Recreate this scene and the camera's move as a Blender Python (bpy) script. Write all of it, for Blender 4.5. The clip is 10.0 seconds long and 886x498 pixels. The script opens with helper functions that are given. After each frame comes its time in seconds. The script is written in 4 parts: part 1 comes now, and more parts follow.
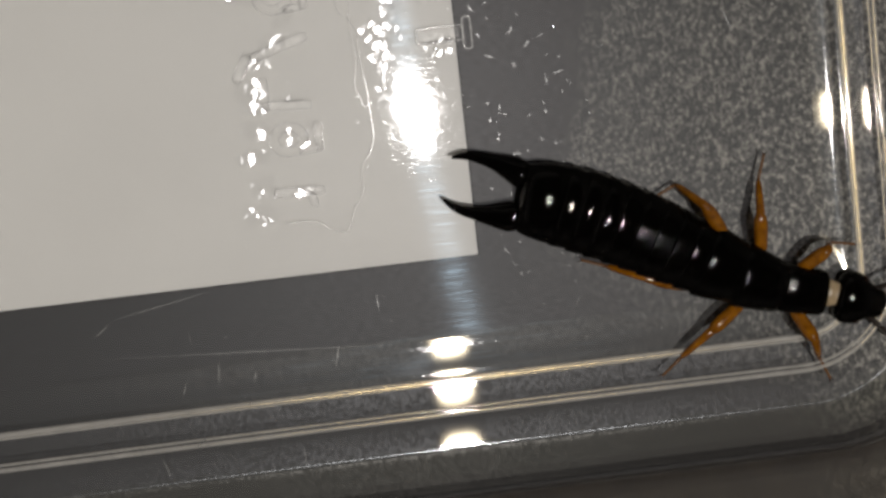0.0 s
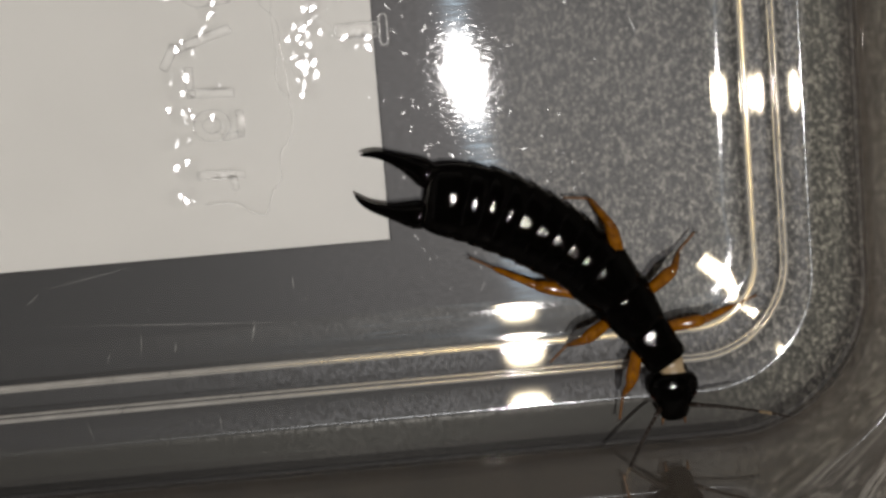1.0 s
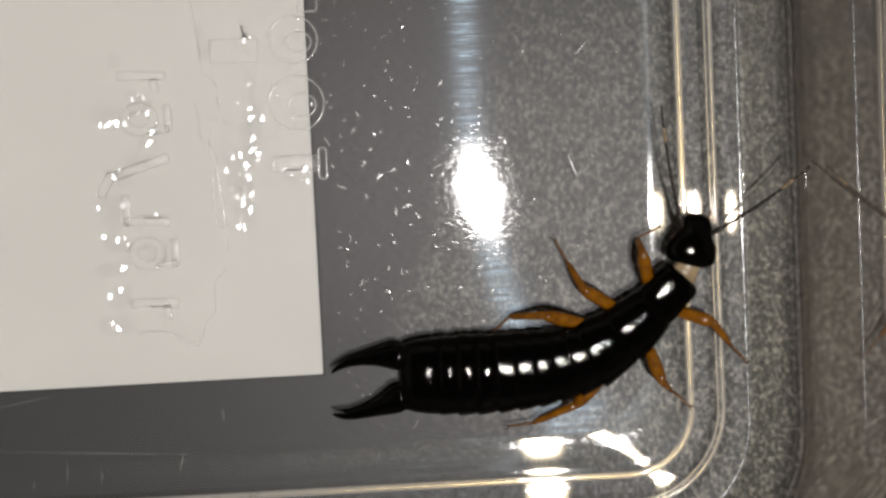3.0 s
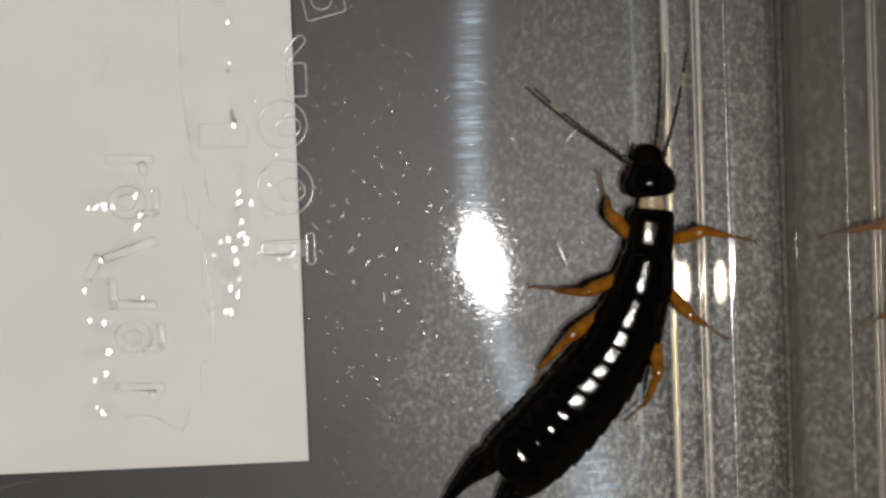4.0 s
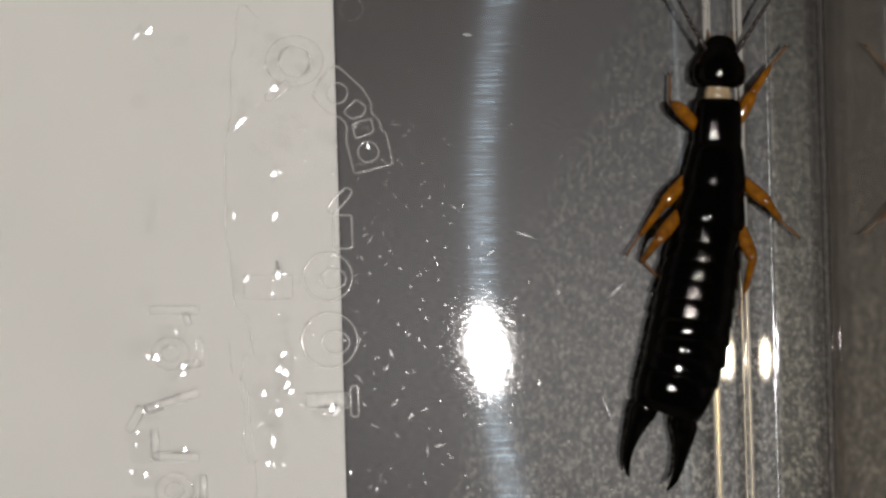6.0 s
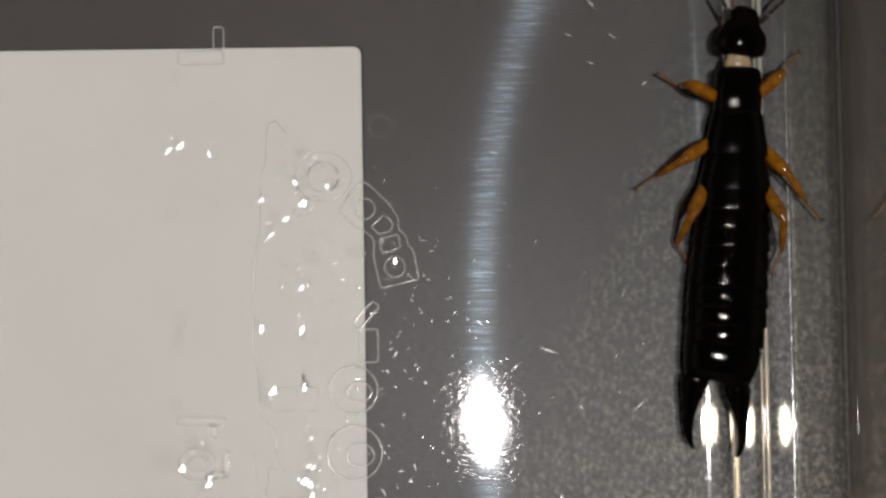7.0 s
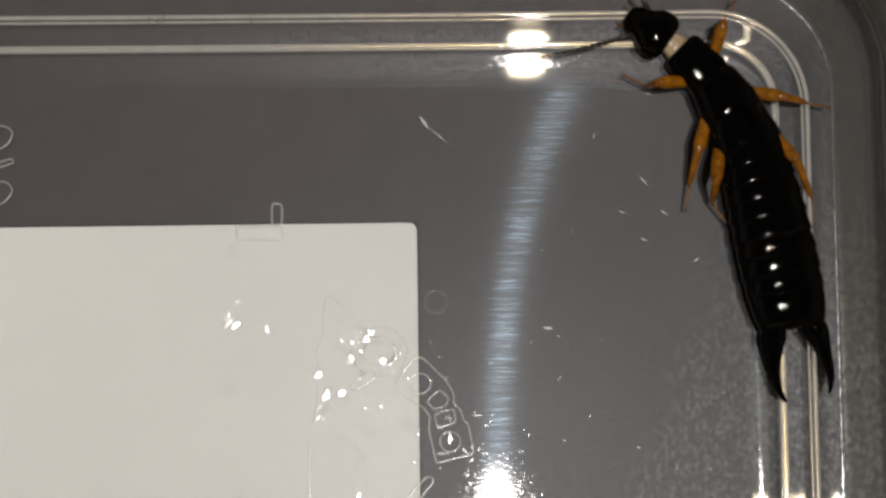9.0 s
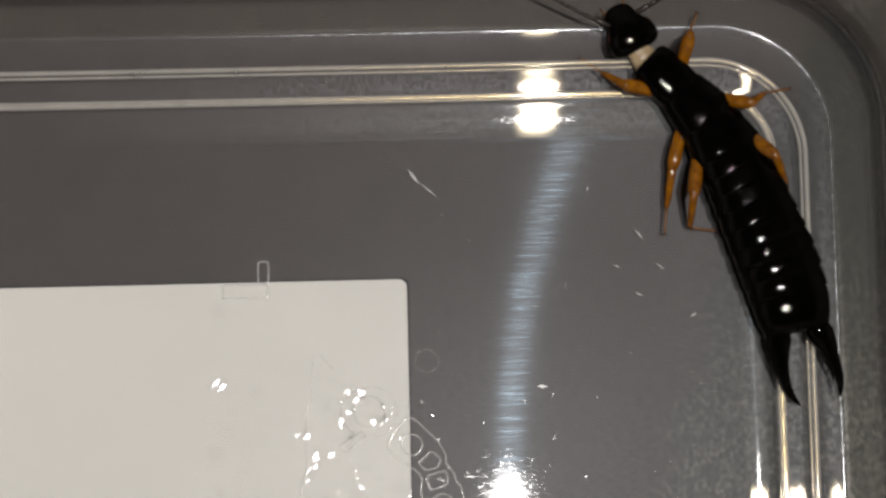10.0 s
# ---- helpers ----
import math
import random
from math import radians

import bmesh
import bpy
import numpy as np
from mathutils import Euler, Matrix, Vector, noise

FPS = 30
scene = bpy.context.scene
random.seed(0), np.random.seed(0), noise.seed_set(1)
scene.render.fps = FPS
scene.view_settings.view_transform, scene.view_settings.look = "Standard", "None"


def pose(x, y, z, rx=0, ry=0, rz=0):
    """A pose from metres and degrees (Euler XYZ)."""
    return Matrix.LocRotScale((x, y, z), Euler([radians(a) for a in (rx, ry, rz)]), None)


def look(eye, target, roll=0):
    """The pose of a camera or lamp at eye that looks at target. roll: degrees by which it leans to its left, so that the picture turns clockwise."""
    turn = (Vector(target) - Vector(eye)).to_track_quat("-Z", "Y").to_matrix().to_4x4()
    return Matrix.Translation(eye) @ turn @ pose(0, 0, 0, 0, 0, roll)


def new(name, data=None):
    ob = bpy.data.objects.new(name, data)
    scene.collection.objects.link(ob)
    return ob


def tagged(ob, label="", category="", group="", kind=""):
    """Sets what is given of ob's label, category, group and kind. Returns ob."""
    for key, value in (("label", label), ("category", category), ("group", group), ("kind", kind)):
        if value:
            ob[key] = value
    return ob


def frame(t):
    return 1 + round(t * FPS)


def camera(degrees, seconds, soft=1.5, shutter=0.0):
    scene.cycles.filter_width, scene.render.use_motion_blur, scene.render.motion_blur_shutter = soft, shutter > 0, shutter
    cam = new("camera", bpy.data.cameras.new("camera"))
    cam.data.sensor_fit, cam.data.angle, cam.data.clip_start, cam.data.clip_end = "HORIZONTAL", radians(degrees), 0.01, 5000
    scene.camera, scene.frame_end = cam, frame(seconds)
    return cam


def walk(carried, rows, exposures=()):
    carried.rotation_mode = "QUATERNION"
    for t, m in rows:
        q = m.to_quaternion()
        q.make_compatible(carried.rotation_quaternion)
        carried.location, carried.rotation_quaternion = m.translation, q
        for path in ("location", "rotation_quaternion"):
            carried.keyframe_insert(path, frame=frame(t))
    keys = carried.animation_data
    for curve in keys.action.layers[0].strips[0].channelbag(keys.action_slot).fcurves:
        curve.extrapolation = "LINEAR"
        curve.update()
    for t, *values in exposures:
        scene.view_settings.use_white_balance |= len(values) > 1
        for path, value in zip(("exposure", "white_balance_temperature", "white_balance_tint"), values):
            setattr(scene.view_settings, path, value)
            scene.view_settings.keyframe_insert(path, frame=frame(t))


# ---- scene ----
# A black earwig with amber legs walks along the edge of a small clear plastic box.
# Lengths in the building functions are millimetres; MM turns them into metres.
MM = 0.001

# ---- camera ----
cam = camera(27.077, 10.0, soft=3.0)
PATH = [
    (0, pose(-0.006679, 0.010748, 0.076990, -7.1324, -4.7365, -6.2581)),
    (0.2, pose(-0.006461, 0.011070, 0.078100, -8.0033, -5.3514, -5.3754)),
    (0.3, pose(-0.006340, 0.011150, 0.078354, -7.9317, -5.2049, -5.0857)),
    (0.5, pose(-0.005972, 0.012137, 0.080425, -7.4125, -4.3798, -4.4342)),
    (0.7, pose(-0.003882, 0.012303, 0.081941, -6.8173, -3.6298, -4.6902)),
    (0.8, pose(-0.002359, 0.011954, 0.080826, -7.5412, -3.9897, -4.5109)),
    (1, pose(-0.000876, 0.011740, 0.081623, -8.3791, -3.0125, -4.6188)),
    (1.2, pose(-0.000961, 0.011429, 0.081146, -8.6544, -2.6225, -4.3413)),
    (1.3, pose(-0.000823, 0.011066, 0.080192, -7.8714, -1.6583, -4.1195)),
    (1.5, pose(-0.000671, 0.011394, 0.080384, -7.1331, -1.6615, -3.3904)),
    (1.7, pose(-0.000064, 0.011636, 0.081020, -7.8089, -2.2139, -3.2735)),
    (1.8, pose(0.000186, 0.012102, 0.081755, -7.8430, -3.2000, -2.8670)),
    (2, pose(0.001730, 0.012116, 0.082472, -7.9374, -3.7635, -2.8158)),
    (2.2, pose(0.002927, 0.011472, 0.081955, -7.3464, -3.7527, -2.8291)),
    (2.3, pose(0.003479, 0.011486, 0.082017, -7.4353, -3.9514, -2.7160)),
    (2.5, pose(0.002838, 0.012256, 0.081386, -7.0726, -2.9226, -2.7615)),
    (2.7, pose(0.002526, 0.012060, 0.081009, -6.5346, -2.6093, -2.9358)),
    (2.8, pose(0.002594, 0.012167, 0.080952, -6.2510, -2.3315, -2.9537)),
    (3, pose(0.002615, 0.012619, 0.080937, -5.0278, -2.4295, -2.8026)),
    (3.2, pose(0.002971, 0.012537, 0.080718, -3.9682, -2.6363, -2.7384)),
    (4.3, pose(0.003466, 0.014214, 0.080187, -1.9938, -2.1786, -1.8952)),
    (4.5, pose(0.003584, 0.014775, 0.079775, -1.2595, -2.4012, -1.7779)),
    (4.8, pose(0.003423, 0.014778, 0.080050, -1.6691, -2.1104, -1.7682)),
    (5, pose(0.002746, 0.014811, 0.079879, -1.5980, -1.9563, -1.7128)),
    (5.2, pose(0.002469, 0.015344, 0.079922, -0.9989, -2.1046, -1.6655)),
    (6.3, pose(0.001513, 0.016565, 0.080043, 0.3281, -2.0391, -1.6303)),
    (6.5, pose(0.001336, 0.017043, 0.080104, 1.0005, -2.2929, -1.2809)),
    (7, pose(0.000593, 0.018171, 0.081064, 2.0004, -2.1141, -1.0539)),
    (7.2, pose(0.000523, 0.018509, 0.081280, 2.6060, -2.0307, -0.9644)),
    (7.5, pose(-0.000012, 0.019551, 0.081529, 3.5180, -1.8647, -1.1127)),
    (7.7, pose(-0.000135, 0.019615, 0.081694, 3.8991, -1.7412, -1.0790)),
    (8, pose(-0.000292, 0.021532, 0.082777, 4.1163, -2.1139, -0.9600)),
    (8.5, pose(-0.000750, 0.022182, 0.082602, 4.6162, -2.2589, -0.9573)),
    (9, pose(-0.001247, 0.022024, 0.082145, 4.7279, -1.7134, -0.8725)),
    (9.5, pose(-0.001746, 0.023410, 0.081967, 4.7767, -1.3014, -0.7328)),
    (10, pose(-0.000329, 0.024516, 0.080371, 4.8471, -1.3833, -1.4336)),
]

walk(cam, PATH, exposures=[(0.0, -0.25), (0.5, -0.15), (1.0, -0.03), (2.0, 0.08), (3.0, 0.15), (4.5, 0.08), (7.0, -0.02), (8.0, 0.1), (10.0, 0.15)])

# ---- light ----
world = bpy.data.worlds.new("room_dusk")
scene.world = world
world.use_nodes = True
world.node_tree.nodes["Background"].inputs[0].default_value = (0.75, 0.85, 1.0, 1)
world.node_tree.nodes["Background"].inputs[1].default_value = 0.07

# one small downlight; its bounce off the pale room fills the shadows
lamp_data = bpy.data.lights.new("ceiling_bulb", "AREA")
lamp_data.shape, lamp_data.size, lamp_data.size_y, lamp_data.energy = "ELLIPSE", 0.028, 0.038, 38.0
lamp_data.color = (1.0, 0.962, 0.935)
lamp = new("ceiling_bulb", lamp_data)
LAMP = Vector((0.143, -0.128, 2.36))
lamp.matrix_basis = look(LAMP, (0, 0.01, 0))


# ---- materials ----
def nodes_of(name):
    m = bpy.data.materials.new(name)
    m.use_nodes = True
    nt = m.node_tree
    nt.nodes.clear()
    out = nt.nodes.new("ShaderNodeOutputMaterial")
    return m, nt, out


def add(nt, kind, **values):
    n = nt.nodes.new(kind)
    for key, v in values.items():
        n.inputs[key.replace("_", " ")].default_value = v
    return n


def noise_tex(nt, scale, detail=4.0, rough=0.6, stretch=None):
    co = nt.nodes.new("ShaderNodeTexCoord")
    n = add(nt, "ShaderNodeTexNoise", Scale=scale, Detail=detail, Roughness=rough)
    src = co.outputs["Object"]
    if stretch:
        mp = nt.nodes.new("ShaderNodeMapping")
        mp.inputs["Scale"].default_value = stretch
        nt.links.new(src, mp.inputs["Vector"])
        src = mp.outputs["Vector"]
    nt.links.new(src, n.inputs["Vector"])
    return n


def ramp(nt, src, stops):
    r = nt.nodes.new("ShaderNodeValToRGB")
    while len(r.color_ramp.elements) < len(stops):
        r.color_ramp.elements.new(0.5)
    for e, (p, c) in zip(r.color_ramp.elements, stops):
        e.position, e.color = p, (*c, 1)
    nt.links.new(src, r.inputs["Fac"])
    return r


def bumped(nt, src, strength, distance):
    b = add(nt, "ShaderNodeBump", Strength=strength, Distance=distance)
    nt.links.new(src, b.inputs["Height"])
    return b


def solid(name, stops, scale, rough=0.5, bump=0.0, distance=0.00002, stretch=None, detail=5.0, cloud=0.86, **extra):
    """An opaque surface: two noise scales for colour, fine relief from the same grain."""
    m, nt, out = nodes_of(name)
    p = add(nt, "ShaderNodeBsdfPrincipled", Roughness=rough)
    for key, v in extra.items():
        p.inputs[key.replace("_", " ")].default_value = v
    n = noise_tex(nt, scale, detail, 0.65, stretch)
    c = ramp(nt, n.outputs["Fac"], stops)
    big = noise_tex(nt, scale * 0.07, 2.0)
    mix = nt.nodes.new("ShaderNodeMix")
    mix.data_type, mix.blend_type = "RGBA", "MULTIPLY"
    shade = ramp(nt, big.outputs["Fac"], [(0.3, (cloud, cloud, cloud)), (0.7, (1, 1, 1))])
    mix.inputs["Factor"].default_value = 1.0
    nt.links.new(c.outputs["Color"], mix.inputs["A"])
    nt.links.new(shade.outputs["Color"], mix.inputs["B"])
    nt.links.new(mix.outputs["Result"], p.inputs["Base Color"])
    if bump:
        nt.links.new(bumped(nt, n.outputs["Fac"], bump, distance).outputs["Normal"], p.inputs["Normal"])
    nt.links.new(p.outputs["BSDF"], out.inputs["Surface"])
    return m


def clear_plastic(name, gloss=0.04, sheen=0.03, sheen_rough=0.13, sheen_run=0.88, grain=0.0, milk=0.0, milk_colour=(0.8, 0.79, 0.74), ior=1.5,
                  haze=0.0, haze_rough=0.35, haze_colour=(1.0, 0.97, 0.9), haze_grain=(0.4, 0.62), haze_run=(1, 0.7, 1), tint=(0.985, 0.988, 0.985),
                  rim=0.0, cloud=0.0, cloud_colour=(0.8, 0.66, 0.5), core_share=0.0022, sparkle_share=0.0):
    """Clear polystyrene: lets the light through, mirrors by angle, and carries fine polishing marks that
    draw a lamp's reflection out into a streak."""
    m, nt, out = nodes_of(name)
    see = add(nt, "ShaderNodeBsdfTransparent", Color=(*tint, 1))
    mirror = add(nt, "ShaderNodeBsdfAnisotropic", Roughness=gloss)
    mirror.distribution = "BECKMANN"
    # mirror share by angle, the same from both sides of the sheet
    r0 = ((ior - 1) / (ior + 1)) ** 2
    facing = add(nt, "ShaderNodeLayerWeight", Blend=0.5)
    power = nt.nodes.new("ShaderNodeMath")
    power.operation = "POWER"
    power.inputs[1].default_value = 5.0
    nt.links.new(facing.outputs["Facing"], power.inputs[0])
    fres = nt.nodes.new("ShaderNodeMath")
    fres.operation = "MULTIPLY_ADD"
    fres.inputs[1].default_value, fres.inputs[2].default_value = 1 - r0, r0
    nt.links.new(power.outputs[0], fres.inputs[0])
    one = nt.nodes.new("ShaderNodeMixShader")
    nt.links.new(fres.outputs[0], one.inputs[0])
    nt.links.new(see.outputs[0], one.inputs[1])
    nt.links.new(mirror.outputs[0], one.inputs[2])
    last = one
    if grain:
        g = noise_tex(nt, 5200, 3.0)
        nt.links.new(bumped(nt, g.outputs["Fac"], grain, 0.00006).outputs["Normal"], mirror.inputs["Normal"])
    if sheen:
        hair = noise_tex(nt, 1500, 6.0, 0.78, (0.22, 7.0, 1.0))
        fac = ramp(nt, hair.outputs["Fac"], [(0.40, (0.15 * sheen,) * 3), (0.53, (0.8 * sheen,) * 3), (0.70, (6.0 * sheen,) * 3)])
        brushed = add(nt, "ShaderNodeBsdfAnisotropic", Roughness=sheen_rough, Anisotropy=sheen_run)
        # the polishing marks fan out from a point beyond the box
        here = nt.nodes.new("ShaderNodeNewGeometry")
        away = nt.nodes.new("ShaderNodeVectorMath")
        away.operation = "SUBTRACT"
        away.inputs[1].default_value = (0.155, 0.019, 0.0)
        nt.links.new(here.outputs["Position"], away.inputs[0])
        unit = nt.nodes.new("ShaderNodeVectorMath")
        unit.operation = "NORMALIZE"
        nt.links.new(away.outputs[0], unit.inputs[0])
        nt.links.new(unit.outputs[0], brushed.inputs["Tangent"])
        brushed.inputs["Color"].default_value = (0.56, 0.80, 1.0, 1)
        core = add(nt, "ShaderNodeBsdfAnisotropic", Roughness=0.053, Anisotropy=0.55)
        core.distribution = "BECKMANN"
        nt.links.new(unit.outputs[0], core.inputs["Tangent"])
        both = nt.nodes.new("ShaderNodeMixShader")
        both.inputs[0].default_value = core_share
        nt.links.new(last.outputs[0], both.inputs[1])
        nt.links.new(core.outputs[0], both.inputs[2])
        last = both
        if sparkle_share:
            # fine pits and scuffs that break the rim of the lamp's reflection into glints
            pits = noise_tex(nt, 4200, 2.0, 0.5, (0.7, 1.6, 1))
            glint = add(nt, "ShaderNodeBsdfAnisotropic", Roughness=0.055)
            glint.distribution = "BECKMANN"
            nt.links.new(bumped(nt, pits.outputs["Fac"], 1.0, 0.0000023).outputs["Normal"], glint.inputs["Normal"])
            dots = nt.nodes.new("ShaderNodeMixShader")
            dots.inputs[0].default_value = sparkle_share
            nt.links.new(last.outputs[0], dots.inputs[1])
            nt.links.new(glint.outputs[0], dots.inputs[2])
            last = dots
        halo = add(nt, "ShaderNodeBsdfAnisotropic", Roughness=0.18, Anisotropy=0.85, Color=(0.8, 0.9, 1.0, 1))
        nt.links.new(unit.outputs[0], halo.inputs["Tangent"])
        glow = nt.nodes.new("ShaderNodeMixShader")
        glow.inputs[0].default_value = 0.0006
        nt.links.new(last.outputs[0], glow.inputs[1])
        nt.links.new(halo.outputs[0], glow.inputs[2])
        last = glow
        two = nt.nodes.new("ShaderNodeMixShader")
        nt.links.new(fac.outputs["Color"], two.inputs[0])
        nt.links.new(last.outputs[0], two.inputs[1])
        nt.links.new(brushed.outputs[0], two.inputs[2])
        last = two
    if rim:
        # gold-tinted lobe drawing the lamp's reflection across a rounded edge, in place of bloom
        level = nt.nodes.new("ShaderNodeTangent")
        level.direction_type, level.uv_map = "UV_MAP", "ring"
        worn = add(nt, "ShaderNodeBsdfAnisotropic", Roughness=0.078, Anisotropy=0.78, Color=(1.0, 0.87, 0.62, 1))
        worn.distribution = "BECKMANN"
        nt.links.new(level.outputs[0], worn.inputs["Tangent"])
        edge = nt.nodes.new("ShaderNodeMixShader")
        edge.inputs[0].default_value = rim
        nt.links.new(last.outputs[0], edge.inputs[1])
        nt.links.new(worn.outputs[0], edge.inputs[2])
        last = edge
    if haze:
        spread = add(nt, "ShaderNodeBsdfAnisotropic", Roughness=haze_rough, Color=(*haze_colour, 1))
        spread.distribution = "BECKMANN"
        speck = noise_tex(nt, 6200, 3.0, 0.65, haze_run)
        f3 = ramp(nt, speck.outputs["Fac"], [(haze_grain[0], (haze * 0.25,) * 3), (haze_grain[1], (min(1, haze * 1.7),) * 3)])
        hz = nt.nodes.new("ShaderNodeMixShader")
        nt.links.new(f3.outputs["Color"], hz.inputs[0])
        nt.links.new(last.outputs[0], hz.inputs[1])
        nt.links.new(spread.outputs[0], hz.inputs[2])
        last = hz
    if milk:
        dull = add(nt, "ShaderNodeBsdfDiffuse", Color=(*milk_colour, 1))
        three = nt.nodes.new("ShaderNodeMixShader")
        w = noise_tex(nt, 900, 4.0, 0.6, (1, 1, 1))
        f2 = ramp(nt, w.outputs["Fac"], [(0.3, (milk * 0.85,) * 3), (0.7, (min(1, milk * 1.1),) * 3)])
        nt.links.new(f2.outputs["Color"], three.inputs[0])
        nt.links.new(last.outputs[0], three.inputs[1])
        nt.links.new(dull.outputs[0], three.inputs[2])
        last = three
    if cloud:
        # faintly cloudy sheet: light from behind comes through softened
        soft_light = add(nt, "ShaderNodeBsdfTranslucent", Color=(*cloud_colour, 1))
        four = nt.nodes.new("ShaderNodeMixShader")
        streaks = noise_tex(nt, 500, 4.0, 0.6, (1, 1, 0.1))
        f4 = ramp(nt, streaks.outputs["Fac"], [(0.3, (cloud * 0.7,) * 3), (0.7, (min(1, cloud * 1.3),) * 3)])
        nt.links.new(f4.outputs["Color"], four.inputs[0])
        nt.links.new(last.outputs[0], four.inputs[1])
        nt.links.new(soft_light.outputs[0], four.inputs[2])
        last = four
    nt.links.new(last.outputs[0], out.inputs["Surface"])
    return m


CLEAR_FLOOR = clear_plastic("clear_floor", gloss=0.038, sheen=0.00062, sparkle_share=0.0010, haze=0.0017, haze_rough=0.255, haze_colour=(0.97, 0.97, 1.0), haze_grain=(0.2, 0.8), haze_run=(0.45, 2.2, 1), milk=0.006, milk_colour=(0.83, 0.725, 0.715))
FLOOR_RISE = clear_plastic("clear_floor_edge", gloss=0.024, sheen=0.0012, sheen_rough=0.32, sheen_run=0.5, core_share=0.002, sparkle_share=0.0008, haze=0.0015, haze_rough=0.26, haze_grain=(0.25, 0.75), rim=0.006, milk=0.006, milk_colour=(0.83, 0.725, 0.715))
FLOOR_TURN = clear_plastic("clear_floor_turn", gloss=0.03, sheen=0.0014, sheen_rough=0.26, sheen_run=0.6, core_share=0.003, sparkle_share=0.0008, haze=0.0014, haze_rough=0.23, haze_grain=(0.25, 0.75), milk=0.006, milk_colour=(0.83, 0.725, 0.715))
CHANNEL = clear_plastic("clear_channel", gloss=0.028, sheen=0.0, haze=0.0018, haze_rough=0.27, haze_colour=(0.95, 0.96, 1.0), rim=0.006, milk=0.006, milk_colour=(0.83, 0.725, 0.715))
CLEAR_SIDE = clear_plastic("clear_side", gloss=0.012, sheen=0.0, ior=9.0, cloud=0.12)
FLAKE = clear_plastic("crinkled_film", gloss=0.125, sheen=0.0, ior=1.45, milk=0.02, milk_colour=(0.95, 0.93, 0.9), tint=(1, 1, 1))
CLEAR_WALL = clear_plastic("clear_wall", gloss=0.03, sheen=0.0, ior=1.6)
FROSTED_EDGE = clear_plastic("frosted_edge", gloss=0.05, sheen=0.0, grain=0.02, milk=0.012, milk_colour=(0.80, 0.735, 0.70), haze=0.004, haze_rough=0.27, haze_grain=(0.42, 0.60), tint=(0.92, 0.92, 0.88))
# dark tint stands in for the bent light at the wall's foot
DARK_FOOT = clear_plastic("thick_foot", gloss=0.5, sheen=0.0, ior=1.08, tint=(0.50, 0.49, 0.48))
DARK_FOOT_EDGE = clear_plastic("thick_foot_edge", gloss=0.5, sheen=0.0, ior=1.08, haze=0.003, haze_rough=0.27, tint=(0.74, 0.73, 0.71))
# gold haze tint stands in for the lamp's warm glints on the ridges
RIDGE = clear_plastic("milky_ridge", gloss=0.07, sheen=0.0, milk=0.33, milk_colour=(0.84, 0.81, 0.74), haze=0.075, haze_rough=0.19, haze_colour=(1.0, 0.74, 0.32), haze_grain=(0.3, 0.8))
RIDGE_THIN = clear_plastic("thin_ridge", gloss=0.09, sheen=0.0, milk=0.03, haze=0.036, haze_rough=0.24, haze_colour=(0.9, 0.95, 1.0), rim=0.003)
EMBOSS = clear_plastic("embossed_ridge", gloss=0.1, sheen=0.0, ior=1.3, milk=0.13, haze=0.03, milk_colour=(0.97, 0.96, 0.93), tint=(1, 1, 1))
PAD = clear_plastic("letter_face", gloss=0.2, sheen=0.0, ior=1.12, grain=0.5, milk=0.05, milk_colour=(0.97, 0.96, 0.93), haze=0.012, haze_rough=0.35, haze_grain=(0.5, 0.6), tint=(1, 1, 1))
DROPLET = clear_plastic("clear_droplet", gloss=0.08, sheen=0.0)
SCRATCH = clear_plastic("scratch", gloss=0.18, sheen=0.0, milk=0.03, haze=0.024, haze_rough=0.33, haze_grain=(0.2, 0.8))
DEEP_SCRATCH = clear_plastic("deep_scratch", gloss=0.18, sheen=0.0, milk=0.22, milk_colour=(0.9, 0.9, 0.9), haze=0.06, haze_rough=0.4, haze_grain=(0.3, 0.7))
PAPER = solid("white_paper", [(0.3, (0.785, 0.76, 0.72)), (0.7, (0.82, 0.795, 0.755))], 2500, 0.75, 0.15, detail=2.0, cloud=0.96)


